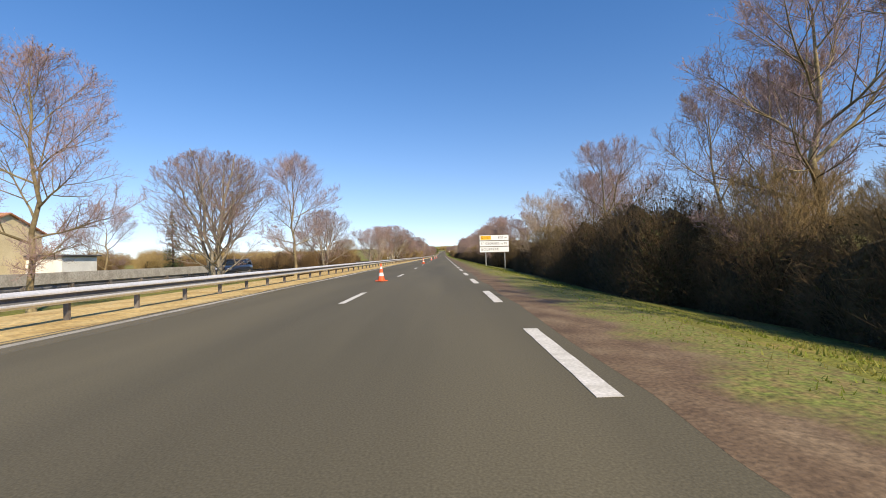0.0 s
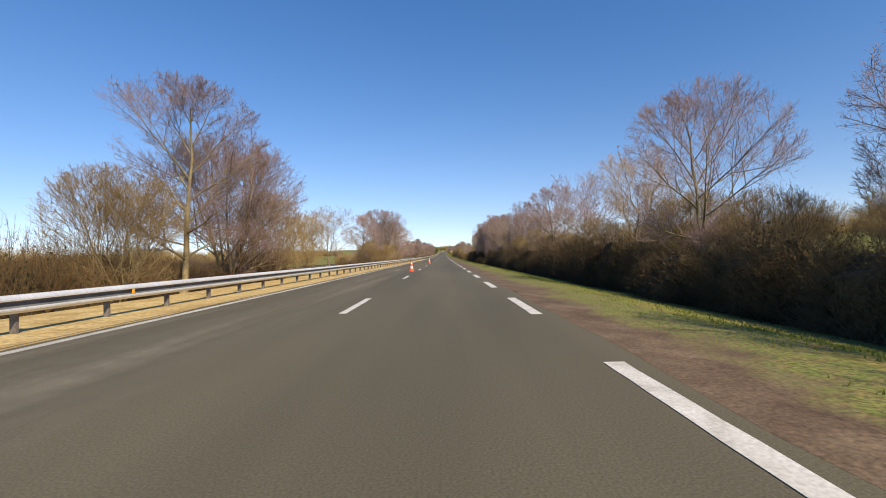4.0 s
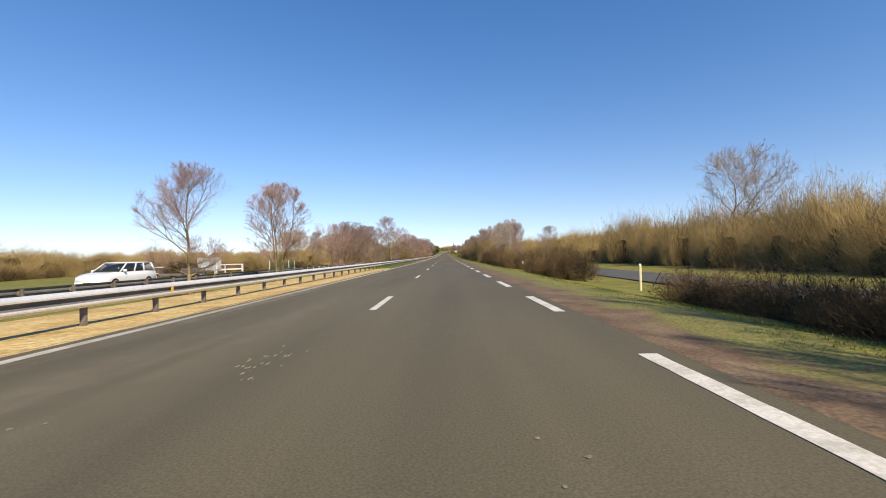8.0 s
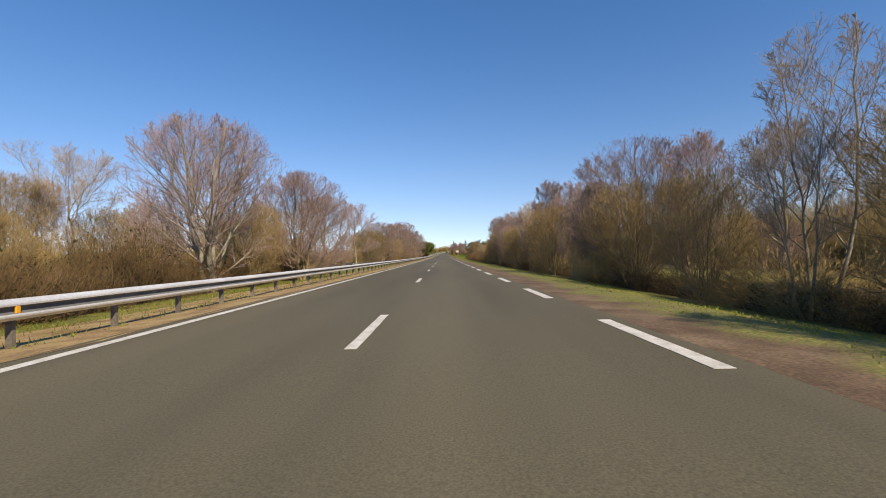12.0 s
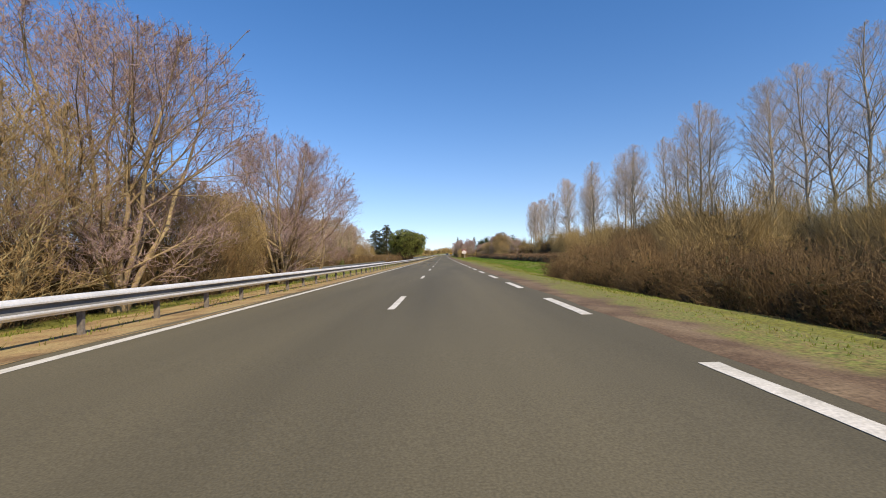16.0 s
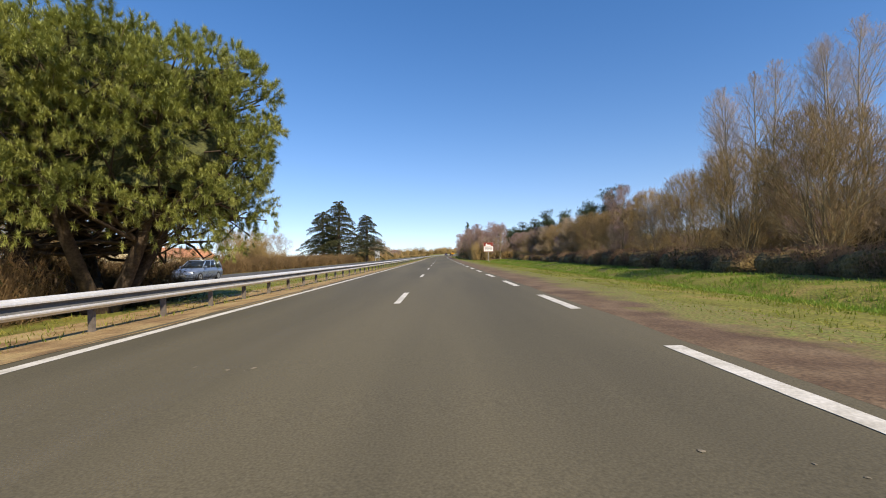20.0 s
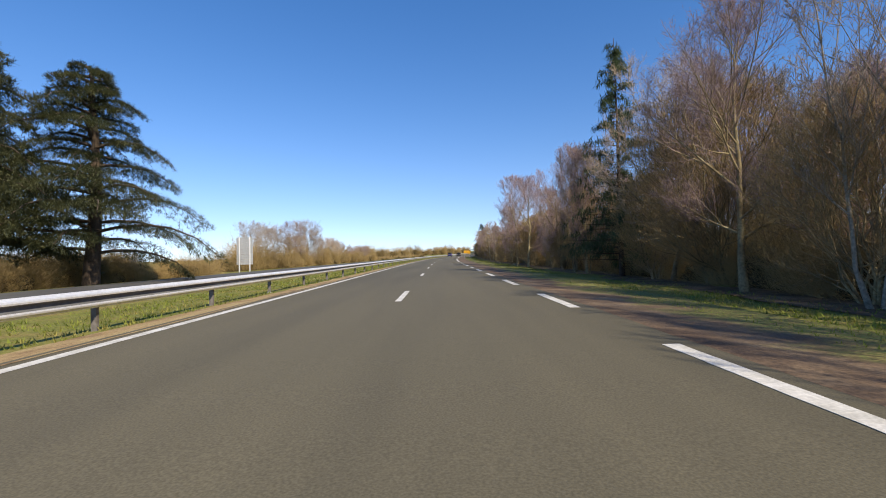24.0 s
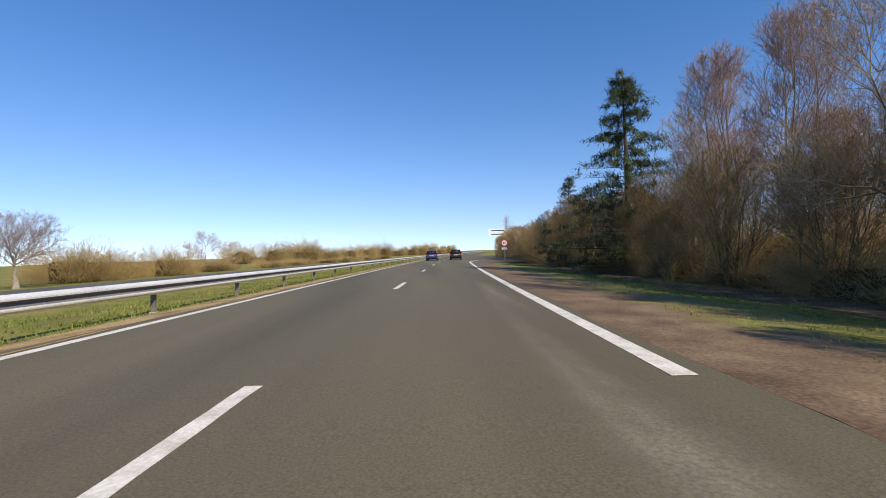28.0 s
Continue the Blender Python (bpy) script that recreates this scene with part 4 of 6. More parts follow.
def spruce(seed, H=10.0, wide=0.33, mat=None):
    g = np.random.default_rng(seed)
    limbs, crown = Soup(), Soup()
    limbs.add(*tubes(np.array([[[0, 0, 0], [0.03, 0, H * 0.3], [0, 0.03, H * 0.6], [0, 0, H]]]), np.array([[0.16, 0.12, 0.07, 0.015]]), 6))
    C, N, S, A, B = [], [], [], [], []
    for z0 in np.arange(0.5, H - 0.15, 0.50):
        z = z0
        for i in range(7):
            a = 0.70 * i + z * 2.1 + g.uniform(-0.25, 0.25)
            reach = H * wide * (1 - z / H) ** 0.9 * g.uniform(0.75, 1.15) + 0.12
            dirn = np.array([math.cos(a), math.sin(a), 0])
            n = int(5 + reach * 10)
            z = z0 + g.uniform(-0.25, 0.25)
            u = g.uniform(0.15, 1.0, n)
            c = np.array([0, 0, z]) + dirn * reach * u[:, None] + np.array([0, 0, 1]) * (0.10 * reach * np.sin(u * 3.0) + 0.02 * reach * u * u)[:, None]
            c[:, 2] += g.normal(0, 0.04, n)
            C.append(c), S.append(g.uniform(0.18, 0.32, n))
            N.append(dirn * 0.6 + np.array([0, 0, -0.25]) + g.normal(0, 0.3, (n, 3)))
            A.append([0, 0, z]), B.append(np.array([0, 0, z]) + dirn * reach + np.array([0, 0, 0.02 * reach]))
    limbs.add(*spikes(np.array(A, float), np.array(B), np.full(len(A), 0.022)))
    V, Fc = tufts(np.concatenate(C), np.concatenate(N), np.concatenate(S), 8, g, 0.55, 0.02)
    crown.add(V, Fc)
    return limbs.mesh("limbs", BARK_DARK, True), crown.mesh("needles", mat or NEEDLE_GREEN)


def wood_pine():
    g = np.random.default_rng(17)
    limbs, crown = Soup(), Soup()
    limbs.add(*tubes(np.array([[[0, 0, 0], [0.1, 0, 3.5], [0, 0.1, 7], [0, 0, 10]]]), np.array([[0.17, 0.14, 0.1, 0.03]]), 6))
    z = np.repeat(g.uniform(4.0, 10.2, 24), 34)
    a = np.repeat(g.uniform(0, 6.283, 24), 34)
    r = np.repeat(g.uniform(0.2, 1.0, 24), 34) * (2.3 - 0.17 * z)
    n = len(z)
    C = np.stack([np.cos(a) * r, np.sin(a) * r, z], 1) + g.normal(0, 0.42, (n, 3)) * np.array([1, 1, 0.6])
    limbs.add(*spikes(np.stack([0 * z, 0 * z, z - 0.5], 1)[:60], C[:60], np.full(60, 0.03)))
    V, Fc = tufts(C, unit(np.stack([np.cos(a), np.sin(a), 0 * z + 0.5], 1)), g.uniform(0.25, 0.45, n), 11, g, 0.7, 0.03)
    crown.add(V, Fc)
    return limbs.mesh("limbs", BARK_DARK, True), crown.mesh("needles", NEEDLE_GREEN)


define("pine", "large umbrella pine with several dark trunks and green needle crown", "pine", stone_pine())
define("cedar0", "large cedar with flat tiers of dark green boughs", "cedar", cedar(6), ("trunk", "crown") + ("bough",) * 60)
define("cedar1", "tall cedar with layered drooping boughs", "cedar", cedar(8), ("trunk", "crown") + ("bough",) * 60)
define("spruce0", "pointed green spruce at the edge of the wood", "spruce", spruce(3))
define("spruce1", "narrow green conifer beside bare trees", "spruce", spruce(4, 10, 0.17))
define("woodpine", "slender dark green pine in the wood", "pine", wood_pine())

# trees in the median
MEDIAN = (("ash1", 15.6, -9.4, 7.5), ("fork", 28.2, -10.4, 7.4), ("ash1", 33.7, -7.8, 8.4), ("fork", 44.3, -8.6, 5.7, 1.1), ("thicketB", 57.5, -9.7, 3.6),
          ("vase", 71.3, -8.9, 5.5, 0.88), ("whip0", 79.9, -8.5, 5.2), ("multi0", 87.0, -9.8, 7.0), ("fork", 94.1, -7.8, 7.5, 1.1), ("ash0", 126.0, -8.2, 8.4),
          ("multi1", 131.5, -9.0, 7.6), ("thicketA", 137.0, -9.0, 5.6), ("ash1", 134.0, -8.8, 7.4), ("thicketA", 143.0, -9.0, 4.8), ("oak0", 152.0, -9.0, 6.2), ("round", 168.1, -8.7, 7.0), ("fork", 178.9, -7.8, 8.6, 1.15), ("multi0", 189.6, -7.8, 7.7), ("thicketB", 185.0, -8.6, 4.4), ("thicketA", 175.0, -8.8, 3.8), ("thicketA", 181.5, -7.4, 3.4), ("thicketB", 177.0, -7.0, 3.2), ("thicketA", 187.0, -7.2, 3.6), ("thicketB", 166.5, -8.0, 3.0), ("thicketA", 205.0, -8.2, 2.6), ("thicketB", 123.0, -8.6, 4.4),
          ("round", 207.1, -8.8, 6.6), ("oak0", 215.9, -9.0, 8.2), ("whip0", 212.5, -9.6, 7.6), ("ash0", 227.9, -7.6, 4.8, 0.95), ("whip1", 238.8, -8.5, 5.9, 1.4), ("oak1", 252.0, -8.7, 4.5), ("multi1", 255.3, -7.8, 4.8),
          ("whip1", 262.0, -9.6, 5.0), ("multi0", 265.4, -7.6, 5.0), ("round", 287.2, -8.0, 8.0, 1.0), ("thicketA", 291.0, -9.4, 3.6), ("oak1", 321.0, -9.6, 8.4, 1.1), ("thicketB", 323.0, -9.4, 5.0), ("whip0", 311.0, -10.2, 7.0, 1.3), ("thicketA", 317.0, -9.6, 4.2), ("thicketB", 326.0, -9.4, 4.6),
          ("fork", 339.7, -9.2, 7.6, 1.0), ("multi0", 348.7, -8.0, 6.8), ("thicketA", 343.5, -9.0, 4.4), ("multi0", 357.0, -8.6, 6.4), ("ash2", 371.0, -8.8, 7.4), ("thicketB", 379.0, -8.6, 5.0), ("multi0", 392.0, -8.8, 6.8),
          ("thicketB", 404.0, -9.0, 4.2), ("thicketA", 412.5, -9.0, 5.0), ("multi0", 418.5, -8.6, 8.3, 0.85), ("thicketB", 423.5, -9.3, 5.4), ("multi1", 430.6, -9.2, 9.6, 1.0), ("thicketB", 434.0, -9.0, 5.0), ("thicketB", 442.5, -8.8, 5.4), ("multi0", 445.8, -8.3, 8.4, 1.1), ("thicketA", 439.5, -9.0, 4.6), ("thicketB", 449.5, -9.0, 4.6),
          ("multi1", 458.3, -8.0, 8.2), ("oak1", 463.0, -7.4, 7.0), ("thicketA", 454.0, -9.2, 4.6))
for key, s, d, H, *wide in MEDIAN:
    plant(key, s, d, H, group="trees in the median", wide=wide[0] if wide else 1.08)
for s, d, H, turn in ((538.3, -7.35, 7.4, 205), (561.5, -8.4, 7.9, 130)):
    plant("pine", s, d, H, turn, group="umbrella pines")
plant("cedar0", 696.6, -22.9, 14.3, 40, group="cedars")
plant("cedar1", 694.0, -31.0, 18.5, 150, group="cedars")
plant("cedar0", 702.0, -38.5, 16.5, 260, group="cedars")
plant("spruce1", 55.3, -29.1, 7.3)
plant("spruce1", 657.7, -43.3, 11.2)
plant("oak0", 673.7, -43.5, 8.8)
plant("thicketA", 650.0, -46.0, 9.0)
plant("oak1", 53.3, -36.0, 8.6)
# beyond the oncoming carriageway
g = np.random.default_rng(21)
for s in np.arange(474, 590, 2.9):
    plant(("oak0", "ivied", "whip0", "whip0", "ivied", "ash2")[int(g.integers(0, 6))], s + g.uniform(-1.2, 1.2), -24.5 - g.uniform(0, 5), g.uniform(8.8, 12.2), group="row of trees beyond the road")
for i, s in enumerate(np.arange(470, 590, 3.6)):
    plant(("thicketB", "thicketA", "whip0", "oak0", "thicketA")[i % 5], s + (i * 29 % 10) * 0.1, -25.0 - (i * 37 % 10) * 0.4, 4.6 + (i * 53 % 10) * 0.22, group="saplings beyond the road")
for s, d, H in ((335.7, -23.6, 9.5), (352, -26, 10), (361, -25, 8.5), (432, -44, 15), (450, -46, 16), (441, -50, 15), (462, -40, 12), (470, -30, 9), (410, -40, 11), (395, -36, 9)):
    plant("oak%d" % (int(s) % 2), s, d, H, group="row of trees beyond the road")
for s, d, H in ((757, -30.5, 9.4), (762, -29.5, 9.8), (767, -31, 9.2), (781, -31, 6.8), (794, -32, 6.4), (740, -31, 8), (752, -33, 8.5), (746, -29, 7.2), (758, -29, 6.6), (765, -32, 7.0), (772, -30, 6.4), (778, -29, 6.8), (784, -30, 6.0), (790, -30, 6.2), (797, -30, 5.6), (803, -29, 5.0), (845, -36, 6.0), (860, -40, 5)):
    plant("oak%d" % (int(s) % 2), s, d, H, group="row of trees beyond the road")
plant("vase", 809.5, -28.0, 5.2, label="gnarled bare tree with a leaning pale trunk")

g = np.random.default_rng(22)
for s in np.arange(304, 402, 3.4):
    plant(("thicketA", "whip0", "thicketB", "oak1", "whip1", "thicketA")[int(g.integers(0, 6))], s + g.uniform(-1.0, 1.0), -24.0 - g.uniform(0, 7), g.uniform(4.5, 8.5), group="row of trees beyond the road")

# trees of the right-hand hedge
RIGHT = [(8.0, 11.4, 9.6), (14.0, 12.0, 9.4), (20.5, 13.5, 8.4), (28.2, 11.8, 8.2), (34.0, 12.8, 7.4), (40.0, 11.0, 6.8), (45.0, 14.0, 7.2), (51.1, 14.6, 7.2), (58.0, 12.6, 7.0), (64.0, 12.5, 6.6), (70.8, 10.7, 7.5), (77.4, 9.8, 6.5),
         (84.0, 12.0, 7.5), (90.0, 11.0, 7.6), (96.0, 12.0, 7.0), (102.0, 11.5, 7.4), (108.5, 11.0, 7.8), (116.0, 12.0, 7.0), (124.0, 11.0, 7.6), (131.0, 12.0, 6.8), (139.0, 11.5, 7.2), (147.0, 11.5, 7.6), (155.0, 12.0, 6.6),
         (163.0, 12.0, 8.2), (166.6, 12.4, 7.2), (170.0, 11.0, 7.4), (174.0, 11.6, 7.4), (178.0, 11.6, 6.2), (185.7, 12.0, 8.6), (191.0, 11.4, 7.6), (197.0, 12.2, 8.0), (203.0, 11.4, 7.8), (208.0, 12.5, 7.6), (213.5, 11.6, 7.0), (219.0, 12.4, 6.2)]
for i, (s, d, H) in enumerate(RIGHT):
    plant(("ash0", "oak0", "ash1", "ash2", "oak1", "ash0", "ash1")[(i * 3) % 7], s, d, H, group="trees behind the hedge")
    if i % 2:
        plant(("whip1", "ash2", "whip0", "oak1")[i // 2 % 4], s + 3.1, d + 1.5, H * 0.85, group="trees behind the hedge")
for i, s in enumerate(np.arange(181.0, 220.0, 2.1)):
    plant(("ash1", "whip0", "ash0", "ash2", "whip1")[i % 5], s + (i * 29 % 10) * 0.08, 10.2 + (i * 37 % 10) * 0.24, 7.6 + (i * 53 % 10) * 0.13, group="trees behind the hedge", wide=0.72)
for i, s in enumerate(np.arange(-8.0, 182.0, 3.7)):
    if 44 < s < 54:
        continue
    plant(("thicketB", "thicketA", "thicketB")[i % 3], s + (i * 29 % 10) * 0.12, 11.0 + (i * 37 % 10) * 0.16, 3.0 + (i * 53 % 10) * 0.14, group="saplings in the hedge")
plant("oak1", 66.5, 10.6, 7.2, group="trees behind the hedge")
plant("whip1", 68.6, 11.0, 6.9, group="trees behind the hedge")
plant("oak0", 268.7, 38.5, 13.8, group="trees behind the side lane")
plant("ash1", 331.0, 28.6, 9.0, label="bare tree with dense reddish twigs")
for i, s in enumerate(np.arange(270, 298, 3.6)):
    plant(("whip0", "whip1", "whip0")[i % 3], s, 9.6 + (i * 37 % 10) * 0.25, (5.9 if 272 < s < 282 else 3.4) + (i * 53 % 10) * 0.1, group="young trees in the hedge", wide=0.75)
for i, s in enumerate(np.arange(308, 402, 3.9)):
    plant(("whip1", "whip0", "ash2", "whip1", "multi1")[i % 5], s, 10.2 + (i * 37 % 10) * 0.30, 6.0 + (i * 53 % 10) * 0.22, group="young trees in the hedge")
for i, s in enumerate(np.arange(266, 402, 3.4)):
    if 298 < s < 306.5:
        continue
    plant(("thicketA", "whip1", "thicketB", "whip0")[i % 4], s, 9.2 + (i * 37 % 10) * 0.16, (2.5 if s < 300 else 4.2) + (i * 53 % 10) * 0.13, group="thicket along the verge")
for i, s in enumerate(np.arange(425, 549, 4.0)):
    plant("poplar%d" % (i % 3), s + (i * 29 % 7) * 0.3, 33.0 + (i * 31 % 5) * 0.8, 16.0 + (i * 41 % 9) * 0.45, group="poplar row")
for i, s in enumerate(np.arange(562, 594, 2.3)):
    plant(("thicketB", "ash2", "whip0", "thicketB", "oak0", "ash0")[i % 6], s + (i * 29 % 10) * 0.12, 18.4 + (i * 37 % 10) * 0.62, 4.8 + (i * 53 % 10) * 0.30, group="slender trees behind the ditch hedge", wide=0.85)
for i, (s, d, H) in enumerate(((558.5, 35.4, 21.5), (553.6, 35.0, 20.5), (565.3, 33.6, 18.4), (568.2, 35.0, 16.4), (571.0, 34.0, 16.2), (578.0, 34.0, 18.2), (583.2, 34.2, 18.4), (585.6, 33.6, 17.6), (587.8, 35.0, 19.0), (592.0, 34.0, 18.8), (596.4, 34.6, 19.4), (599.4, 34.0, 18.0), (602.4, 35.0, 20.0), (605.0, 36.0, 16.8))):
    plant("poplar%d" % (i % 3), s, d, H, group="poplar row", wide=0.78)
for i in range(52):
    s, d = 606 + (i * 37 % 100) * 0.86, 20.5 + (i * 53 % 100) * 0.10
    plant("woodpine", s, d, 6.2 + (i * 17 % 10) * 0.26, group="pines in the wood", wide=1.25)
plant("woodpine", 607.0, 23.5, 9.0, wide=1.6, label="tall dark green pine with a broad crown")
# wood close to the road
WOOD_TOP = ((650, 7.6), (663, 8.6), (685, 7.6), (700, 6.6), (716, 6.6), (727, 6.0), (745, 5.6), (752, 6.0), (759, 6.4), (765, 5.4), (775, 5.4), (786, 6.6), (792, 6.6), (803, 5.4), (830, 5.4), (890, 5.0))
WOODLAND = tagged(thing("woodland", "deep olive-brown woodland of bare thickets and trees", "woodland"), kind="stuff")
i = 0
for s in np.arange(652, 886, 4.6):
    top = lerp(WOOD_TOP, s)
    for row in range(2):
        i += 1
        d = (10.4, 14.0)[row] + (i * 37 % 10) * 0.2
        key = (("ash2", "whip1", "thicketB", "whip0"), ("whip1", "ash1", "ash0", "oak1"))[row][(i * 7 + int(s)) % 4]
        thick(key, WOODLAND, s + (i * 29 % 10) * 0.15, d, top * (0.78, 1.0)[row] * (0.86 + (i * 53 % 10) * 0.03))
for key, s, d, H in (("ash1", 708.3, 8.3, 8.6), ("ash2", 704.4, 8.6, 7.8), ("whip1", 701.0, 9.8, 6.4), ("oak1", 697.0, 9.6, 7.4), ("whip1", 693.0, 9.2, 7.8), ("oak0", 760.0, 10.4, 7.2), ("vase", 764.9, 9.7, 5.2), ("whip1", 756.0, 9.6, 6.6),
                     ("whip1", 790.5, 10.4, 7.2), ("whip1", 794.0, 10.6, 7.6), ("whip0", 797.0, 11.0, 6.8), ("oak0", 787.5, 10.0, 7.4), ("ash1", 784.0, 10.4, 6.2), ("whip1", 772.0, 9.8, 5.4), ("whip0", 776.5, 10.0, 5.8),
                     ("whip1", 780.0, 9.6, 5.6), ("oak1", 744.0, 9.4, 5.2), ("whip1", 738.0, 9.6, 5.6), ("whip1", 733.0, 9.2, 5.4), ("ash2", 720.0, 9.6, 6.0), ("whip1", 716.5, 9.0, 6.6), ("ash0", 678.0, 9.4, 8.6),
                     ("oak0", 683.0, 10.0, 8.6), ("whip0", 674.0, 9.2, 7.8), ("oak1", 669.5, 9.6, 8.4), ("whip1", 690.0, 9.0, 7.0), ("ash1", 663.5, 10.4, 9.0), ("whip1", 659.0, 10.2, 7.6)):
    plant(key, s, d, H, group="trees at the edge of the wood", wide=0.8)
for i, s in enumerate(np.arange(664, 862, 3.3)):
    plant(("thicketB", "thicketA", "whip1", "thicketB", "thicketA")[i % 5], s + (i * 29 % 10) * 0.12, 9.7 + (i * 37 % 10) * 0.13, 3.0 + (i * 53 % 10) * 0.17, group="brush at the edge of the wood")
for j in range(32):
    plant(("oak0", "thicketB", "whip0", "ash2", "thicketB", "oak1", "whip1")[j % 7], 593 + j * 2.2 + (j * 37 % 10) * 0.16, 18.8 + (j * 53 % 10) * 0.24, 3.8 + (j * 17 % 10) * 0.24, group="trees before the pines")
plant("spruce0", 686.9, 9.6, 10.4, wide=0.8)
plant("spruce0", 802.0, 10.6, 9.4, wide=1.3)
plant("spruce0", 814.0, 10.8, 6.4, wide=1.2)
plant("spruce0", 703.0, 20.0, 10.6)
plant("whip0", 728.3, 8.0, 5.8, label="dead bare birch with a pale forked trunk")
plant("poplar1", 905.0, 14.0, 11.0)

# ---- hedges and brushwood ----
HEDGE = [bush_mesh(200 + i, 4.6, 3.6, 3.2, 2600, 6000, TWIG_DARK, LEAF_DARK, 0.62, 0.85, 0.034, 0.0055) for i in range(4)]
SCRUB = [bush_mesh(210 + i, 4.4, 3.6, 2.0, 3400, 900, TWIG_BROWN, LEAF_DARK, 0.52, 0.55, 0.045, 0.0065, BRUSH_SHADE, 1.6) for i in range(3)]
OLIVE = [bush_mesh(220 + i, 6.0, 5.0, 4.0, 4600, 0, TWIG_OLIVE, LEAF_DARK, 0.48, 0.85, 0.05, 0.0085, BRUSH_SHADE, 1.75) for i in range(3)]
BRAMBLE = [bush_mesh(230 + i, 4.0, 2.6, 1.2, 2300, 900, TWIG_HEDGE, LEAF_DARK, 0.84, 0.34, 0.05, 0.008, BRUSH_OLIVE) for i in range(2)]


def bushes(name, label, rows, meshes, sizes):
    """A hedge: one thing, its bushes side by side. rows: (s, d, height, width factor)."""
    h = tagged(thing(name, label, "hedge"), kind="stuff")
    for i, (s, d, H, w) in enumerate(rows):
        me = meshes[(i * 5 + int(s)) % len(meshes)]
        p = stand(s, d, -0.08)
        part("bush", me, h, m=Matrix.LocRotScale(p, Euler((0, 0, -swing(s) + (math.pi if (i * 7) % 2 else 0))), (w, w if w > 1 else 1.0, H / sizes)))
    return h


def run(s0, s1, step, d, H, jd=0.3, jh=0.2, w=1.0, seed=1):
    q = np.random.default_rng(seed)
    return [(s + q.uniform(-0.5, 0.5), d + q.uniform(-jd, jd), H * q.uniform(1 - jh, 1 + jh), w * q.uniform(0.85, 1.15)) for s in np.arange(s0, s1, step)]


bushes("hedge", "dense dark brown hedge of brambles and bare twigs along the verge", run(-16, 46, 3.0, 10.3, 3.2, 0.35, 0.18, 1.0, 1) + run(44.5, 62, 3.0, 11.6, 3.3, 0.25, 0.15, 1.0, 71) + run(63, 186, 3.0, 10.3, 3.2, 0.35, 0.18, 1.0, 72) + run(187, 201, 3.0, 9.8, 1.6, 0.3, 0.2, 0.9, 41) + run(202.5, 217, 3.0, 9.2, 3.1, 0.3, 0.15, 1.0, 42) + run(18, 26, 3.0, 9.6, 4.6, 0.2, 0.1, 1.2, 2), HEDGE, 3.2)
bushes("bramble_hedge", "low bramble thicket beside the grass verge", run(219.5, 228.5, 3.0, 10.0, 1.4, 0.3, 0.15, 1.0, 3) + run(240.5, 251, 3.0, 9.4, 1.8, 0.2, 0.15, 1.0, 4), SCRUB, 2.0)
bushes("hedge", "brown hedge of thin bare stems and dry brambles", run(265, 298, 3.0, 9.2, 2.7, 0.3, 0.2, 1.0, 5) + run(299, 307, 3.0, 9.4, 1.0, 0.2, 0.2, 1.0, 6) + run(307, 404, 4.2, 10.6, 1.3, 0.5, 0.3, 0.9, 7), SCRUB + OLIVE[:1], 2.4)
bushes("hedge", "brown bramble hedge with arching dry canes", run(402, 468, 3.0, 10.2, 2.5, 0.4, 0.22, 1.1, 8) + run(404, 476, 4.0, 15.0, 3.2, 0.8, 0.2, 1.2, 9), SCRUB + OLIVE[:1], 2.4)
bushes("hedge", "brown bramble slope that falls back from the road", [(470, 13.0, 3.6, 1.0), (473, 13.8, 3.6, 1.1), (476, 14.8, 3.4, 1.0), (479, 15.8, 3.2, 1.1), (483, 16.8, 2.8, 1.0), (487, 17.6, 2.4, 1.0), (472, 18.0, 5.0, 1.2), (477, 20.0, 5.0, 1.2), (482, 22.0, 4.8, 1.2), (488, 23.0, 4.4, 1.2)], SCRUB + OLIVE[:1], 2.4)
bushes("bramble_hedge", "low clipped bramble hedge behind the grass ditch", run(482, 604, 3.2, 16.3, 1.35, 0.3, 0.12, 1.0, 10) + [(609, 16.6, 1.2, 1.1), (613, 16.4, 1.0, 0.9), (621, 16.8, 1.15, 1.2), (625, 17.2, 1.0, 1.0), (634, 17.0, 1.0, 1.1)], BRAMBLE, 1.2)
bushes("brushwood", "olive-brown brushwood behind the side lane", run(226, 420, 4.6, 31.0, 4.8, 1.5, 0.25, 1.15, 11) + run(232, 420, 6.0, 40.0, 6.2, 2.5, 0.25, 1.3, 12), OLIVE, 3.2)
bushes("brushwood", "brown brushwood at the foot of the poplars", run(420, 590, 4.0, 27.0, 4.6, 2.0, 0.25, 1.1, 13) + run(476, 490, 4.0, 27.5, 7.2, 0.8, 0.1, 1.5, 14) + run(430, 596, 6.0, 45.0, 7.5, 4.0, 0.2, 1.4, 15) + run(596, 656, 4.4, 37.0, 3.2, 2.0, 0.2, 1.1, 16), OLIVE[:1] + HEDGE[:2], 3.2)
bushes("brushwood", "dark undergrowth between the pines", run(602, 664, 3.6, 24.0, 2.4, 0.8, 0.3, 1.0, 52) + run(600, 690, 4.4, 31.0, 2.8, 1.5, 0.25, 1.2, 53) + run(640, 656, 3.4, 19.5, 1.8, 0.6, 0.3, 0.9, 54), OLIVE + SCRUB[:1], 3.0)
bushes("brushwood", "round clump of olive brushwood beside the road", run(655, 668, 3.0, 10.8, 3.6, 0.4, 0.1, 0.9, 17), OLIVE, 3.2)
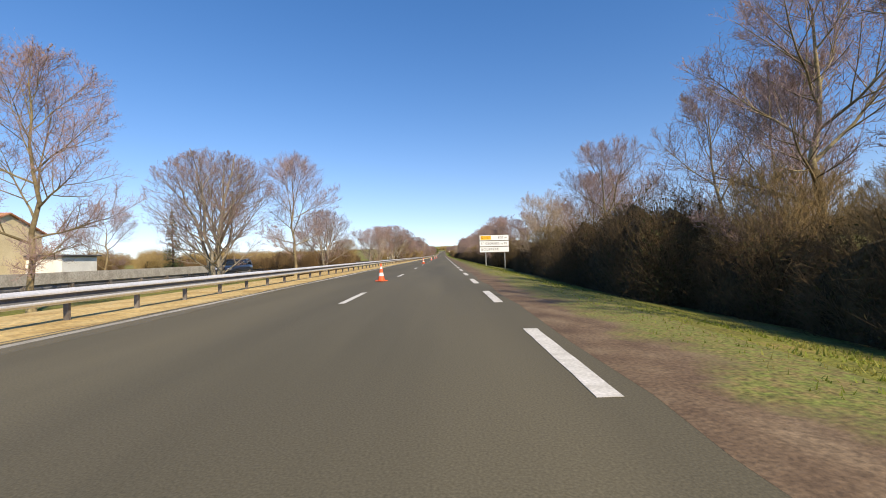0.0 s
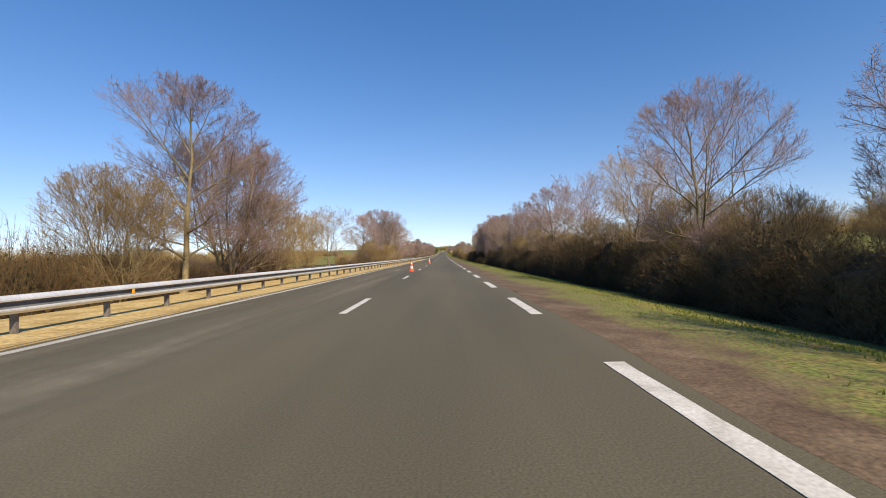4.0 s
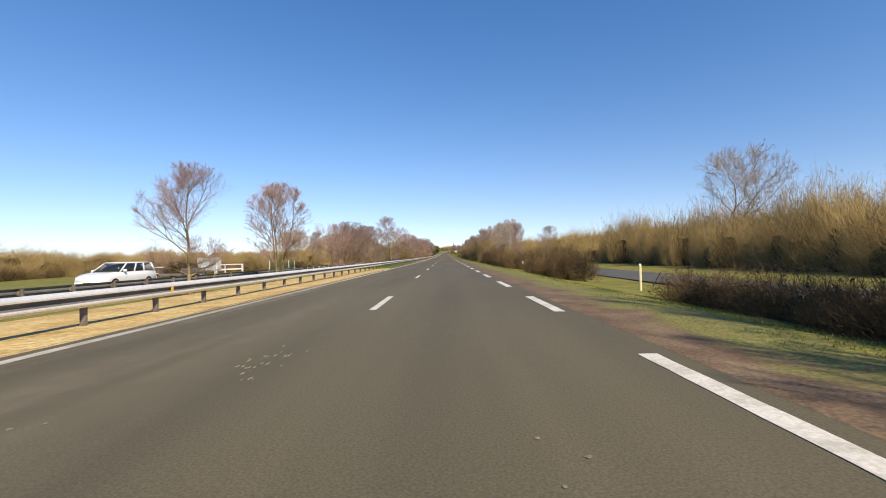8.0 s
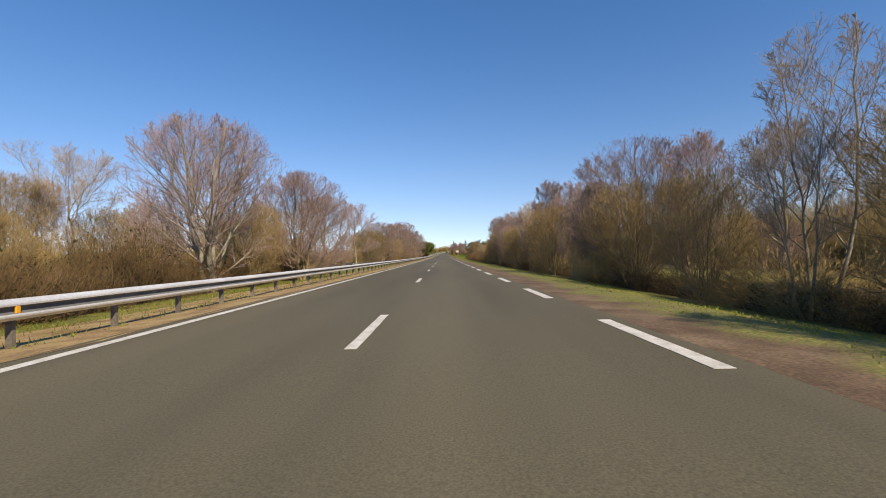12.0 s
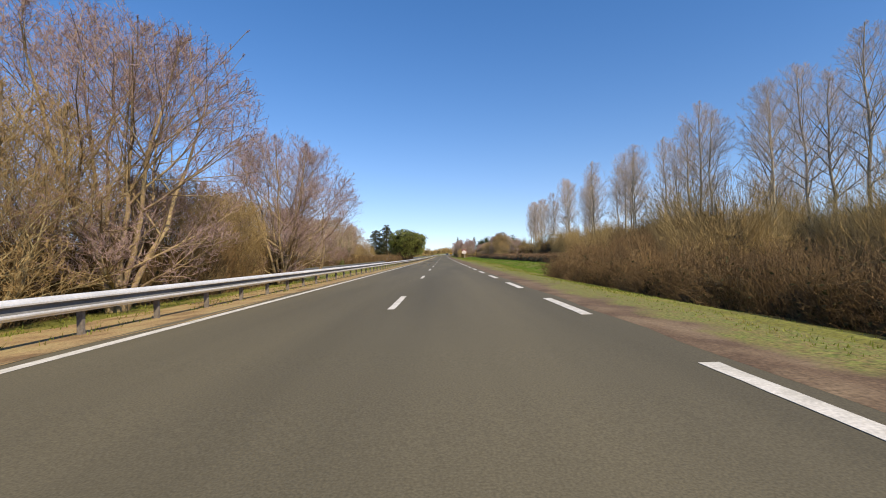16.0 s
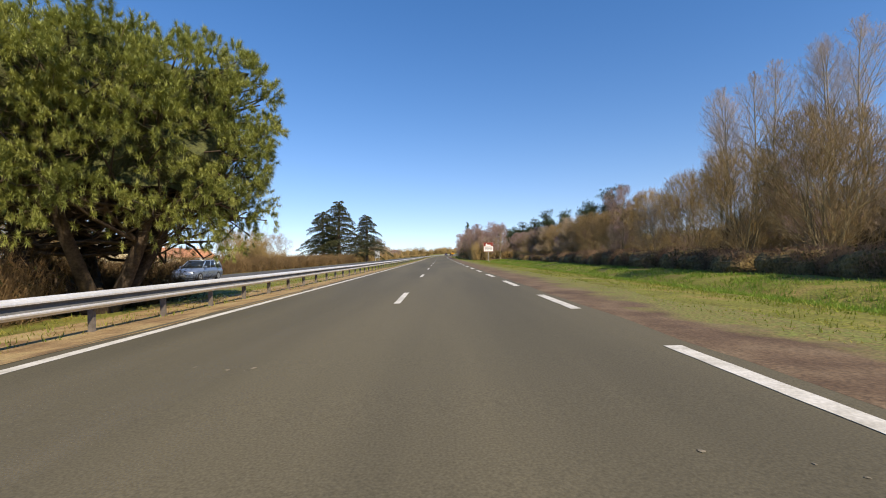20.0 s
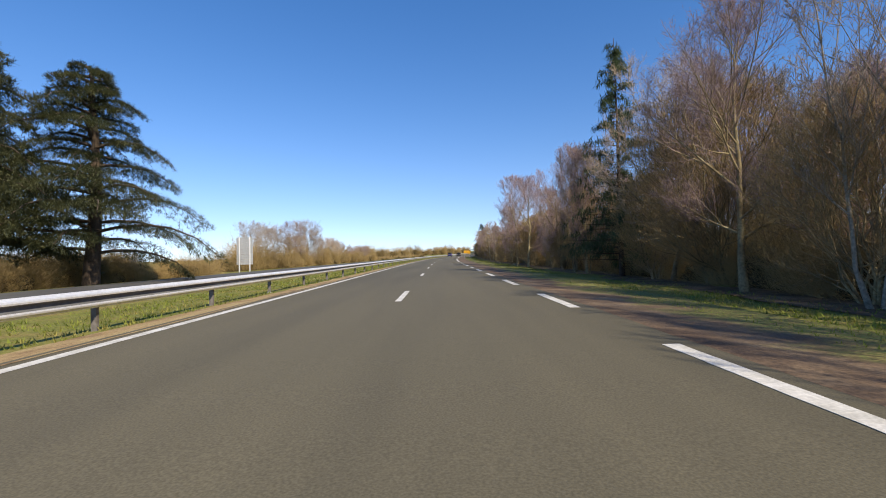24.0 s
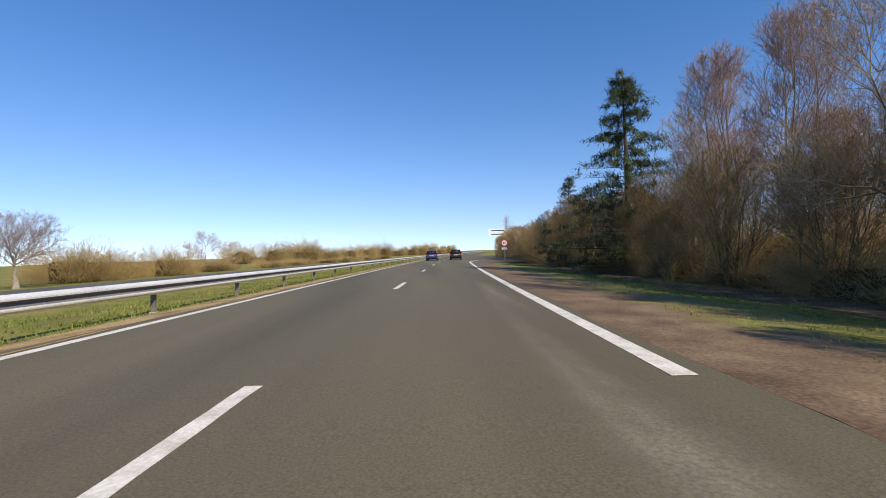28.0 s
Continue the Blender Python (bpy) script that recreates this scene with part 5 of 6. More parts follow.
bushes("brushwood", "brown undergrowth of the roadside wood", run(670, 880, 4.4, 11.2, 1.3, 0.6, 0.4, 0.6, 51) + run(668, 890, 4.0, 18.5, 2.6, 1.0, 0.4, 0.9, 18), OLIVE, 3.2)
# far side
bushes("hedge", "low brown hedge beyond the oncoming carriageway", run(58, 170, 4.0, -29.0, 3.0, 2.0, 0.35, 1.1, 20) + run(-20, 60, 5.0, -52.0, 3.0, 2.0, 0.3, 1.3, 28), SCRUB + HEDGE[:1], 2.4)
bushes("hedge", "far brown field hedge", run(110, 330, 8.0, -95.0, 5.0, 8.0, 0.35, 2.0, 21) + run(186, 330, 4.4, -62.0, 3.4, 3.0, 0.35, 1.3, 61) + run(266, 306, 3.6, -34.0, 2.6, 1.2, 0.3, 1.1, 62) + run(300, 480, 4.2, -27.0, 3.6, 1.5, 0.2, 1.2, 22) + run(-40, 110, 8.0, -75, 4.0, 5.0, 0.3, 1.6, 29), OLIVE + SCRUB, 3.4)
bushes("hedge", "brown bramble hedge beyond the oncoming carriageway", run(476, 552, 4.0, -25.5, 2.6, 1.0, 0.25, 1.1, 23) + run(552, 682, 3.2, -25.0, 3.0, 0.6, 0.15, 1.1, 24), SCRUB, 2.4)
bushes("brushwood", "olive-brown thicket row beyond the oncoming carriageway", run(735, 806, 4.0, -30.0, 3.4, 1.8, 0.4, 1.2, 25) + run(818, 832, 5.0, -31.0, 2.6, 1.6, 0.2, 1.2, 35) + run(834, 960, 7.0, -33.0, 1.4, 3.0, 0.3, 1.2, 36) + run(684, 738, 5.0, -48.0, 3.0, 6.0, 0.35, 1.2, 37) + run(684, 720, 3.0, -26.0, 2.0, 1.6, 0.3, 0.9, 38), OLIVE, 3.2)
bushes("brushwood", "brown scrub between the trees of the median", run(38, 61, 3.0, -9.8, 2.2, 0.4, 0.25, 0.8, 26) + run(120, 140, 3.6, -9.4, 1.9, 0.4, 0.3, 0.8, 33) + run(162, 196, 3.4, -9.4, 2.0, 0.4, 0.3, 0.8, 27) + run(314, 352, 3.6, -9.6, 2.2, 0.4, 0.3, 0.8, 30) + run(404, 464, 3.2, -9.6, 3.0, 0.4, 0.25, 0.85, 31) + run(528, 566, 3.0, -9.8, 1.9, 0.5, 0.25, 0.85, 32), SCRUB, 2.0)
# distance ahead and round
bushes("far_wood", "distant brown woodland", [(900 + 22 * i, 40 + (i * 37 % 30), 7 + (i * 13 % 5), 3.2) for i in range(22)] + [(930 + 22 * i, -55 - (i * 37 % 40), 6 + (i * 13 % 4), 3.0) for i in range(20)]
       + [(40 + 11 * i, 140 + (i * 37 % 60), 8 + (i * 13 % 5), 3.2 + (i * 17 % 7) * 0.3) for i in range(80)] + [(-60 + 12 * i, -190 - (i * 37 % 60), 7 + (i * 13 % 4), 3.2 + (i * 17 % 7) * 0.3) for i in range(80)], OLIVE, 3.2)


bushes("willow_bush", "round olive-green willow bush beyond the oncoming carriageway", [(625, -30.5, 6.0, 1.25), (628, -32, 5.4, 1.1)], OLIVE, 3.2)


def mistletoe(s, d, z):
    """A ball of mistletoe twigs and leaves high in a poplar."""
    g = np.random.default_rng(int(s))
    N = unit(g.normal(0, 1, (420, 3)))
    so = Soup()
    so.add(*spikes(N * 0.03, N * g.uniform(0.25, 0.48, (420, 1)), np.full(420, 0.012)))
    so.add(*blades(N * g.uniform(0.2, 0.42, (420, 1)), np.full(420, 0.12), np.full(420, 0.02), unit(N + g.normal(0, 0.6, (420, 3)))))
    p = stand(s, d, z)
    return tagged(new("mistletoe", so.mesh("mistletoe", LEAF_DARK), ), "round dark ball of mistletoe in a bare poplar", "mistletoe"), p


for k, z in ((33, 10.6), (8, 11.0), (21, 12.4)):
    ob, p = mistletoe(425 + 4.0 * k + (k * 29 % 7) * 0.3 + 0.25, 33.0 + (k * 31 % 5) * 0.8, z)
    ob.matrix_basis = Matrix.Translation(p)


# ---- grass ----
def grass(name, label, n, s0, s1, d0, d1, h, mat, seed, wide=0.010):
    q = np.random.default_rng(seed)
    S, Dd = q.uniform(s0, s1, n), d0 + (d1 - d0) * q.random(n)
    keep = np.array([noise.noise((a * 0.5, b * 0.8, seed)) for a, b in zip(S, Dd)]) > -0.25
    S, Dd = S[keep], Dd[keep]
    C = np.array([stand(a, b, -0.02) for a, b in zip(S, Dd)])
    m = len(C)
    V1, F1 = [], []
    for k in range(3):
        D = unit(np.stack([q.normal(0, 0.75, m), q.normal(-0.2, 0.75, m), np.ones(m)], 1))
        V, Fc = blades(C + q.normal(0, 0.03, (m, 3)) * np.array([1, 1, 0]), h * q.uniform(0.5, 1.4, m), np.full(m, wide), D)
        V1.append(V), F1.append(Fc + k * 3 * m)
    ob = new(name, mesh(name, np.concatenate(V1), np.concatenate(F1), mat))
    return tagged(ob, label, "grass", kind="stuff")


grass("verge_grass", "short green and yellow verge grass", 62000, 0, 470, 5.0, 8.4, 0.075, BLADE, 31, 0.016)
grass("verge_grass", "short green verge grass beside the wood", 52000, 470, 860, 5.4, 9.2, 0.08, BLADE, 32, 0.016)
grass("ditch_grass", "lush green grass of the ditch bank", 62000, 470, 650, 9.0, 15.2, 0.17, BLADE_LUSH, 33, 0.017)
grass("median_grass", "lush green median grass behind the guardrail", 20000, 256, 302, -9.0, -4.5, 0.20, BLADE_LUSH, 34, 0.014)
grass("median_grass", "sparse median grass and weeds", 17000, 302, 620, -8.5, -4.6, 0.13, BLADE, 35, 0.014)
grass("median_grass", "green median grass along the guardrail", 26000, 600, 860, -9.0, -4.5, 0.12, BLADE, 36, 0.016)

# ---- signs ----
def lettering(text, size, mat, parent, x, y, z, name="lettering", align="LEFT", shear=0.0, squeeze=1.0, spacing=1.0, weight=0.0):
    """Raised letters that face -y."""
    cu = bpy.data.curves.new(name, "FONT")
    cu.body, cu.size, cu.align_x, cu.align_y, cu.extrude, cu.shear, cu.space_character, cu.offset = text, size, align, "CENTER", 0.002, shear, spacing, weight * size
    tmp = bpy.data.objects.new(name, cu)
    scene.collection.objects.link(tmp)
    bpy.context.view_layer.update()
    me = bpy.data.meshes.new_from_object(tmp.evaluated_get(bpy.context.evaluated_depsgraph_get()))
    bpy.data.objects.remove(tmp)
    me.materials.clear()
    me.materials.append(mat)
    ob = part(name, me, parent)
    ob.matrix_basis = pose(x, y, z, 90, 0, 0) @ Matrix.Diagonal((squeeze, 1, 1, 1))
    return ob


def panel_mesh(name, x0, x1, z0, z1, mat, edge, rim=0.03):
    """A sheet panel with a raised rim; it faces -y."""
    bm = bmesh.new()
    box(bm, x0, x1, 0.0, 0.03, z0, z1, 0.006, 0)
    for a in ((x0, x1, z0, z0 + rim), (x0, x1, z1 - rim, z1), (x0, x0 + rim, z0 + rim, z1 - rim), (x1 - rim, x1, z0 + rim, z1 - rim)):
        box(bm, a[0], a[1], -0.006, -0.001, a[2], a[3], 0, 1)
    return bm_mesh(name, bm, [mat, edge])


def upright(s, d, turn=0.0):
    p = stand(s, d)
    return pose(p.x, p.y, p.z, 0, 0, turn - math.degrees(swing(s)))


GREY_POST = plain("grey_post", (0.48, 0.48, 0.46), 0.6, 0.2)
# direction sign
m = upright(54.5, 7.2, 4)
base = terrain(54.5, 7.2)
sign = thing("direction_sign", "white three-panel direction sign with black lettering on two posts", "road sign", m)
for x in (0.0, 2.2):
    part("post", rod_mesh("post", 0.045, -0.6, 2.6 - base, GREY_POST), sign, m=pose(x, 0.10, 0))
z0 = 1.22 - base
for i, (txt, size) in enumerate((("BOUFFÉRÉ", 0.37), ("S", 0.37), ("", 0.0))):
    lo = z0 + i * 0.675
    p = part("panel", panel_mesh("panel", -0.72, 2.70, lo, lo + 0.645, WHITE, BLACK), sign, m=None)
    mid = lo + 0.325
    if i == 0:
        lettering(txt, size, BLACK, p, -0.52, -0.008, mid, squeeze=0.92, spacing=1.36, weight=0.004)
    elif i == 1:
        lettering("S", 0.37, BLACK, p, -0.55, -0.008, mid, weight=0.004)
        lettering("T", 0.20, BLACK, p, -0.27, -0.008, mid + 0.10)
        lettering("GEORGES", 0.37, BLACK, p, -0.04, -0.008, mid, squeeze=0.88, spacing=1.20, weight=0.004)
        lettering("DE", 0.21, BLACK, p, 1.76, -0.008, mid - 0.05, spacing=1.1)
        lettering("M.", 0.37, BLACK, p, 2.15, -0.008, mid, squeeze=0.95)
    else:
        part("number_patch", box_mesh("number_patch", (-0.58, 0.62, -0.008, -0.002, lo + 0.10, lo + 0.545), YELLOW, 0.0), p, "yellow road number patch")
        lettering("D 1137", 0.36, BLACK, p, -0.50, -0.012, mid, squeeze=0.84, spacing=1.10, weight=0.004)
        lettering("800 m", 0.36, BLACK, p, 1.45, -0.008, mid, shear=0.10, squeeze=0.90, spacing=1.25)
# yellow warning board
base = terrain(769.2, 5.15)
sign = thing("warning_sign", "yellow warning board with dark red capital lettering on two posts", "road sign", upright(769.2, 5.15, -3) @ pose(0, 0, 0, 0, 2.5, 0))
for x in (0.0, 1.25):
    part("post", box_mesh("post", (-0.04, 0.04, 0.035, 0.085, -0.6, 1.85), textured("worn_wood", [(0.30, 0.28, 0.24), (0.42, 0.40, 0.36)], 3.0, 0.9, fine=25), 0.008), sign, m=pose(x, 0, 0))
p = part("board", panel_mesh("board", -0.10, 1.36, 1.25, 1.93, YELLOW, plain("yellow_edge", (0.65, 0.36, 0.02), 0.5), 0.02), sign)
DKRED = plain("dark_red_paint", (0.16, 0.035, 0.03), 0.6)
for txt, z, size, sp in (("ATTENTION", 1.80, 0.205, 1.2), ("PAS DE SALAGE", 1.595, 0.15, 1.1), ("EN SORTIE", 1.385, 0.16, 1.2)):
    lettering(txt, size, DKRED, p, 0.63, -0.009, z, align="CENTER", spacing=sp, weight=0.010)
# tourist sign
sign = thing("tourist_sign", "white and maroon tourist sign on a slim post beside the grass", "road sign", upright(642.0, 11.0))
part("post", rod_mesh("post", 0.05, -0.5, 2.6, GREY_POST), sign, m=pose(0, 0.07, 0))
p = part("board", panel_mesh("board", -1.0, 1.0, 2.15, 4.05, WHITE, MAROON, 0.06), sign)
part("picture_field", box_mesh("picture_field", (-0.93, 0.93, -0.006, -0.001, 3.25, 3.98), MAROON), p, "maroon picture field")
bm = bmesh.new()
for x, z, w, h in ((-0.55, 3.32, 0.30, 0.38), (-0.25, 3.32, 0.75, 0.26), (-0.45, 3.70, 0.12, 0.14)):
    box(bm, x, x + w, -0.010, -0.006, z, z + h)
part("white_outline", bm_mesh("white_outline", bm, WHITE), p, "white outline of a building")
for z in (3.0, 2.72, 2.46):
    part("writing_bar", box_mesh("writing_bar", (-0.75, 0.75, -0.006, -0.001, z, z + 0.10), plain("grey_writing", (0.18, 0.14, 0.13), 0.6)), p)
# round sign and arrow sign by the exit
sign = thing("round_sign", "round white sign with a red ring beside the exit", "road sign", upright(839.0, 8.3))
part("post", rod_mesh("post", 0.04, -0.5, 2.6, GREY_POST), sign, m=pose(0, 0.06, 0))


def disc(name, r0, r1, y, mat):
    bm = bmesh.new()
    n = 28
    ring = lambda r, yy: [bm.verts.new((r * math.cos(6.2832 * i / n), yy, r * math.sin(6.2832 * i / n))) for i in range(n)]
    a, b = ring(r1, y), ring(r1, y + 0.012)
    if r0:
        c, e = ring(r0, y), ring(r0, y + 0.012)
    for i in range(n):
        j = (i + 1) % n
        bm.faces.new((a[i], b[i], b[j], a[j]))
        if r0:
            bm.faces.new((a[i], a[j], c[j], c[i]))
            bm.faces.new((c[i], c[j], e[j], e[i]))
            bm.faces.new((b[j], b[i], e[i], e[j]))
    if not r0:
        bm.faces.new(a), bm.faces.new(list(reversed(b)))
    return bm_mesh(name, bm, mat)


p = part("disc", disc("disc", 0, 0.45, -0.012, WHITE), sign, m=pose(0, 0, 2.35))
part("ring", disc("ring", 0.34, 0.45, -0.027, RED), p, "red ring")
for x in (-0.14, 0.05):
    part("digit_bar", box_mesh("digit_bar", (x, x + 0.10, -0.02, -0.0125, -0.14, 0.14), BLACK), p)
part("plate", box_mesh("plate", (-0.35, 0.35, -0.01, 0.01, 1.45, 1.75), WHITE, 0.004), sign)
sign = thing("arrow_sign", "white arrow-shaped exit sign on a post", "road sign", upright(852.0, 9.0))
part("post", rod_mesh("post", 0.06, -0.5, 4.6, GREY_POST), sign, m=pose(0.6, 0.08, 0))
for z in (3.75, 4.35):
    bm = bmesh.new()
    vs = [bm.verts.new(q) for q in ((-2.0, 0, z), (0.9, 0, z), (1.25, 0, z + 0.26), (0.9, 0, z + 0.52), (-2.0, 0, z + 0.52))]
    r = bmesh.ops.extrude_face_region(bm, geom=[bm.faces.new(vs)])
    bmesh.ops.translate(bm, verts=[v for v in r["geom"] if isinstance(v, bmesh.types.BMVert)], vec=(0, 0.03, 0))
    bmesh.ops.recalc_face_normals(bm, faces=bm.faces)
    p = part("arrow_board", bm_mesh("arrow_board", bm, WHITE), sign)
    part("writing_bar", box_mesh("writing_bar", (-1.6, 0.5, -0.006, -0.001, z + 0.18, z + 0.34), BLACK), p)


# backs of signs for the other carriageway
def sign_back(s, d, w, z0, z1, turn, label):
    t = thing("sign_back", label, "road sign", upright(s, d, turn))
    for x in (-w * 0.32, w * 0.32):
        part("post", box_mesh("post", (-0.06, 0.06, -0.14, -0.03, -0.4, z1 + 0.05), STEEL, 0.01), t, m=pose(x, 0, 0))
    n = max(4, int((z1 - z0) / 0.2))
    me = box_mesh("plank", (-w / 2, w / 2, -0.025, 0.01, 0.0, (z1 - z0) / n - 0.018), BACK, 0.008)
    for i in range(n):
        part("plank", me, t, m=pose(0, 0, z0 + i * (z1 - z0) / n))
    return t


sign_back(720.8, -23.0, 2.0, 0.9, 4.25, 0, "grey aluminium back of a tall direction sign on two posts")
sign_back(261.0, -24.3, 2.5, 0.55, 2.0, 6, "grey ribbed back of a wide road sign beside the oncoming carriageway")


# ---- posts and cones ----
def marker(s, d, h, label, mats, r=0.045, lean=0.0):
    t = thing("marker_post", label, "marker post", upright(s, d) @ pose(0, 0, 0, lean, lean, 0))
    part("shaft", rod_mesh("shaft", r, -0.2, h * 0.72, mats[0], 8), t)
    part("head", rod_mesh("head", r * 1.06, h * 0.72, h, mats[1], 8), t)
    part("cap", rod_mesh("cap", r * 1.06, h, h + r, mats[1], 8, r * 0.3), t)
    return t


CREAM, YPOST, DARKPOST = plain("cream_plastic", (0.70, 0.62, 0.36), 0.5), plain("yellow_plastic", (0.75, 0.62, 0.06), 0.5), plain("dark_rubber", (0.04, 0.04, 0.045), 0.7)
RUSTY = textured("weathered_wood_post", [(0.16, 0.11, 0.07), (0.26, 0.19, 0.12)], 4.0, 0.9)
marker(234.2, 11.0, 1.25, "pale yellow marker post at the lane opening", (CREAM, CREAM), 0.07)
marker(262.2, 10.0, 1.0, "brown marker post with a white head", (RUSTY, WHITE), 0.04)
marker(255.5, 10.0, 0.98, "yellowish marker post with white and dark head", (CREAM, WHITE), 0.045)
marker(309.0, 11.4, 0.8, "small white marker post in the brambles", (WHITE, WHITE), 0.04)
marker(305.2, 11.0, 0.95, "yellow marker post with a dark cap", (DARKPOST, YPOST), 0.10)
marker(236.0, 12.4, 0.9, "dark leaning stake in the grass", (DARKPOST, DARKPOST), 0.025, 20)


def slant_board(s, d, h, w):
    t = thing("information_board", "small slanting board on a thin post beside the side lane", "information board", upright(s, d, 35))
    part("post", rod_mesh("post", 0.03, -0.3, h, GREY_POST), t)
    bm = bmesh.new()
    box(bm, -w / 2, w / 2, -0.02, 0.02, -0.17, 0.17, 0.008)
    part("board", bm_mesh("board", bm, textured("weathered_board", [(0.25, 0.23, 0.17), (0.36, 0.34, 0.26)], 5, 0.7)), t, m=pose(0, 0, h, -48, 0, 0))
    return t


slant_board(258.0, 10.6, 1.5, 0.40)
slant_board(307.5, 13.4, 1.1, 1.25)


def cone_meshes():
    bm = bmesh.new()
    box(bm, -0.20, 0.20, -0.20, 0.20, 0.0, 0.035, 0.015)
    foot = bm_mesh("foot", bm, ORANGE)
    bands = []
    prof = ((0.04, 0.145), (0.22, 0.112), (0.36, 0.087), (0.52, 0.060), (0.62, 0.043), (0.75, 0.026))
    for i in range(5):
        (z0, r0), (z1, r1) = prof[i], prof[i + 1]
        bands.append(rod_mesh("band", r0, z0, z1, WHITE if i in (1, 3) else ORANGE, 20, r1))
    return foot, bands


CONE_FOOT, CONE_BANDS = cone_meshes()
for s in (22.0, 62.6, 101.5, 140.0, 178.4):
    c = thing("traffic_cone", "orange traffic cone with white bands standing on the lane line", "traffic cone", pose(*place(s, -0.33, 0.004), 0, 0, s * 31 % 90), "cones along the lane line")
    part("foot", CONE_FOOT, c, "square orange foot")
    for b in CONE_BANDS:
        part("band", b, c)


# ---- cars ----
def loft(sections, mat, name, cap=True):
    bm = bmesh.new()
    rows = [[bm.verts.new(p) for p in sec] for sec in sections]
    k = len(rows[0])
    for a, b in zip(rows, rows[1:]):
        for j in range(k):
            bm.faces.new((a[j], a[(j + 1) % k], b[(j + 1) % k], b[j]))
    if cap:
        bm.faces.new(list(reversed(rows[0]))), bm.faces.new(rows[-1])
    bmesh.ops.recalc_face_normals(bm, faces=bm.faces)
    return bm_mesh(name, bm, mat, True)


GLASS = plain("dark_car_glass", (0.015, 0.018, 0.020), 0.06, 0.0, 0.6)
RUBBER = plain("tyre_rubber", (0.02, 0.02, 0.021), 0.85)
RIM = plain("wheel_rim", (0.42, 0.43, 0.44), 0.4, 0.7)
TRIM = plain("black_trim", (0.025, 0.025, 0.027), 0.6)
TAIL = plain("red_lamp_glass", (0.35, 0.012, 0.012), 0.2)
LAMP = plain("clear_lamp_glass", (0.65, 0.67, 0.70), 0.12)
PLATE = plain("number_plate", (0.75, 0.75, 0.72), 0.5)


def car(label, paint, m, L=4.3, W=1.68, H=1.46, boxy=0.6, category="car"):
    """A hatchback or estate; its nose points along +y. boxy: how upright its tail is."""
    c = thing("car", label, category, m)
    w = W / 2

    def sec(y, zb, zs, zt, k):
        return [(-w * k * 0.90, y, zb), (-w * k, y, zb + 0.16), (-w * k, y, zs), (-w * k * 0.95, y, zt), (-w * k * 0.6, y, zt + 0.025), (w * k * 0.6, y, zt + 0.025), (w * k * 0.95, y, zt), (w * k, y, zs), (w * k, y, zb + 0.16), (w * k * 0.90, y, zb)]

    h = L / 2
    part("body", loft([sec(-h, 0.36, 0.62, 0.80, 0.90), sec(-h + 0.10, 0.27, 0.66, 0.90, 0.97), sec(-h * 0.55, 0.22, 0.70, 0.93, 1.0), sec(0, 0.20, 0.70, 0.92, 1.0), sec(h * 0.45, 0.20, 0.70, 0.91, 1.0),
                       sec(h * 0.75, 0.22, 0.66, 0.83, 0.98), sec(h - 0.16, 0.25, 0.58, 0.72, 0.93), sec(h, 0.34, 0.50, 0.60, 0.80)], paint, "body"), c)
    # glasshouse: dark glass with painted roof and pillars
    yr, yf = -h + 0.14, h * 0.42
    rr, rf = yr + 0.30 * (1.3 - boxy), yf - 0.72
    z0, z1 = 0.91, H - 0.06

    def ring(y0, y1, k0, k1, za, zb2):
        return [(-w * k0, y0, za), (w * k0, y0, za), (w * k0 * 0.96, y1, za), (-w * k0 * 0.96, y1, za)], [(-w * k1, y0, zb2), (w * k1, y0, zb2), (w * k1, y1, zb2), (-w * k1, y1, zb2)]

    low = [(-w * 0.93, yr, z0), (w * 0.93, yr, z0), (w * 0.93, yf, z0), (-w * 0.93, yf, z0)]
    top = [(-w * 0.74, rr, z1), (w * 0.74, rr, z1), (w * 0.74, rf, z1), (-w * 0.74, rf, z1)]
    part("window", loft([low, top], GLASS, "window"), c, "dark tinted window glass")
    roof = [[(x * 1.01, y, z1 - 0.01) for x, y, z in top], [(x * 0.99, y, z1 + 0.035) for x, y, z in top], [(x * 0.88, y * 0.93, z1 + 0.06) for x, y, z in top]]
    part("roof", loft(roof, paint, "roof"), c)
    for sx in (-1, 1):
        for f, wd in ((0.0, 0.10), (0.33, 0.07), (0.62, 0.07), (1.0, 0.07)):
            a, b = yr + (yf - yr) * f, rr + (rf - rr) * f
            q = [[(sx * w * 0.94, a - wd, z0), (sx * w * 0.94, a + wd, z0), (sx * w * 0.90, a + wd, z0), (sx * w * 0.90, a - wd, z0)],
                 [(sx * w * 0.76, b - wd * 0.8, z1), (sx * w * 0.76, b + wd * 0.8, z1), (sx * w * 0.71, b + wd * 0.8, z1), (sx * w * 0.71, b - wd * 0.8, z1)]]
            part("pillar", loft(q, paint, "pillar"), c)
        part("mirror", box_mesh("mirror", (sx * w * 0.97 - 0.06, sx * w * 0.97 + 0.14 * sx + 0.06 * (sx < 0), yf - 0.28, yf - 0.16, 0.93, 1.06) if sx > 0 else (-w * 0.97 - 0.16, -w * 0.97 + 0.02, yf - 0.28, yf - 0.16, 0.93, 1.06), paint, 0.03), c)
        part("tail_light", box_mesh("tail_light", (sx * w * 0.80 - 0.10, sx * w * 0.80 + 0.10, -h - 0.015, -h + 0.16, 0.66, 0.90), TAIL, 0.03), c)
        part("headlight", box_mesh("headlight", (sx * w * 0.62 - 0.17, sx * w * 0.62 + 0.17, h - 0.22, h - 0.02, 0.54, 0.68), LAMP, 0.04), c)
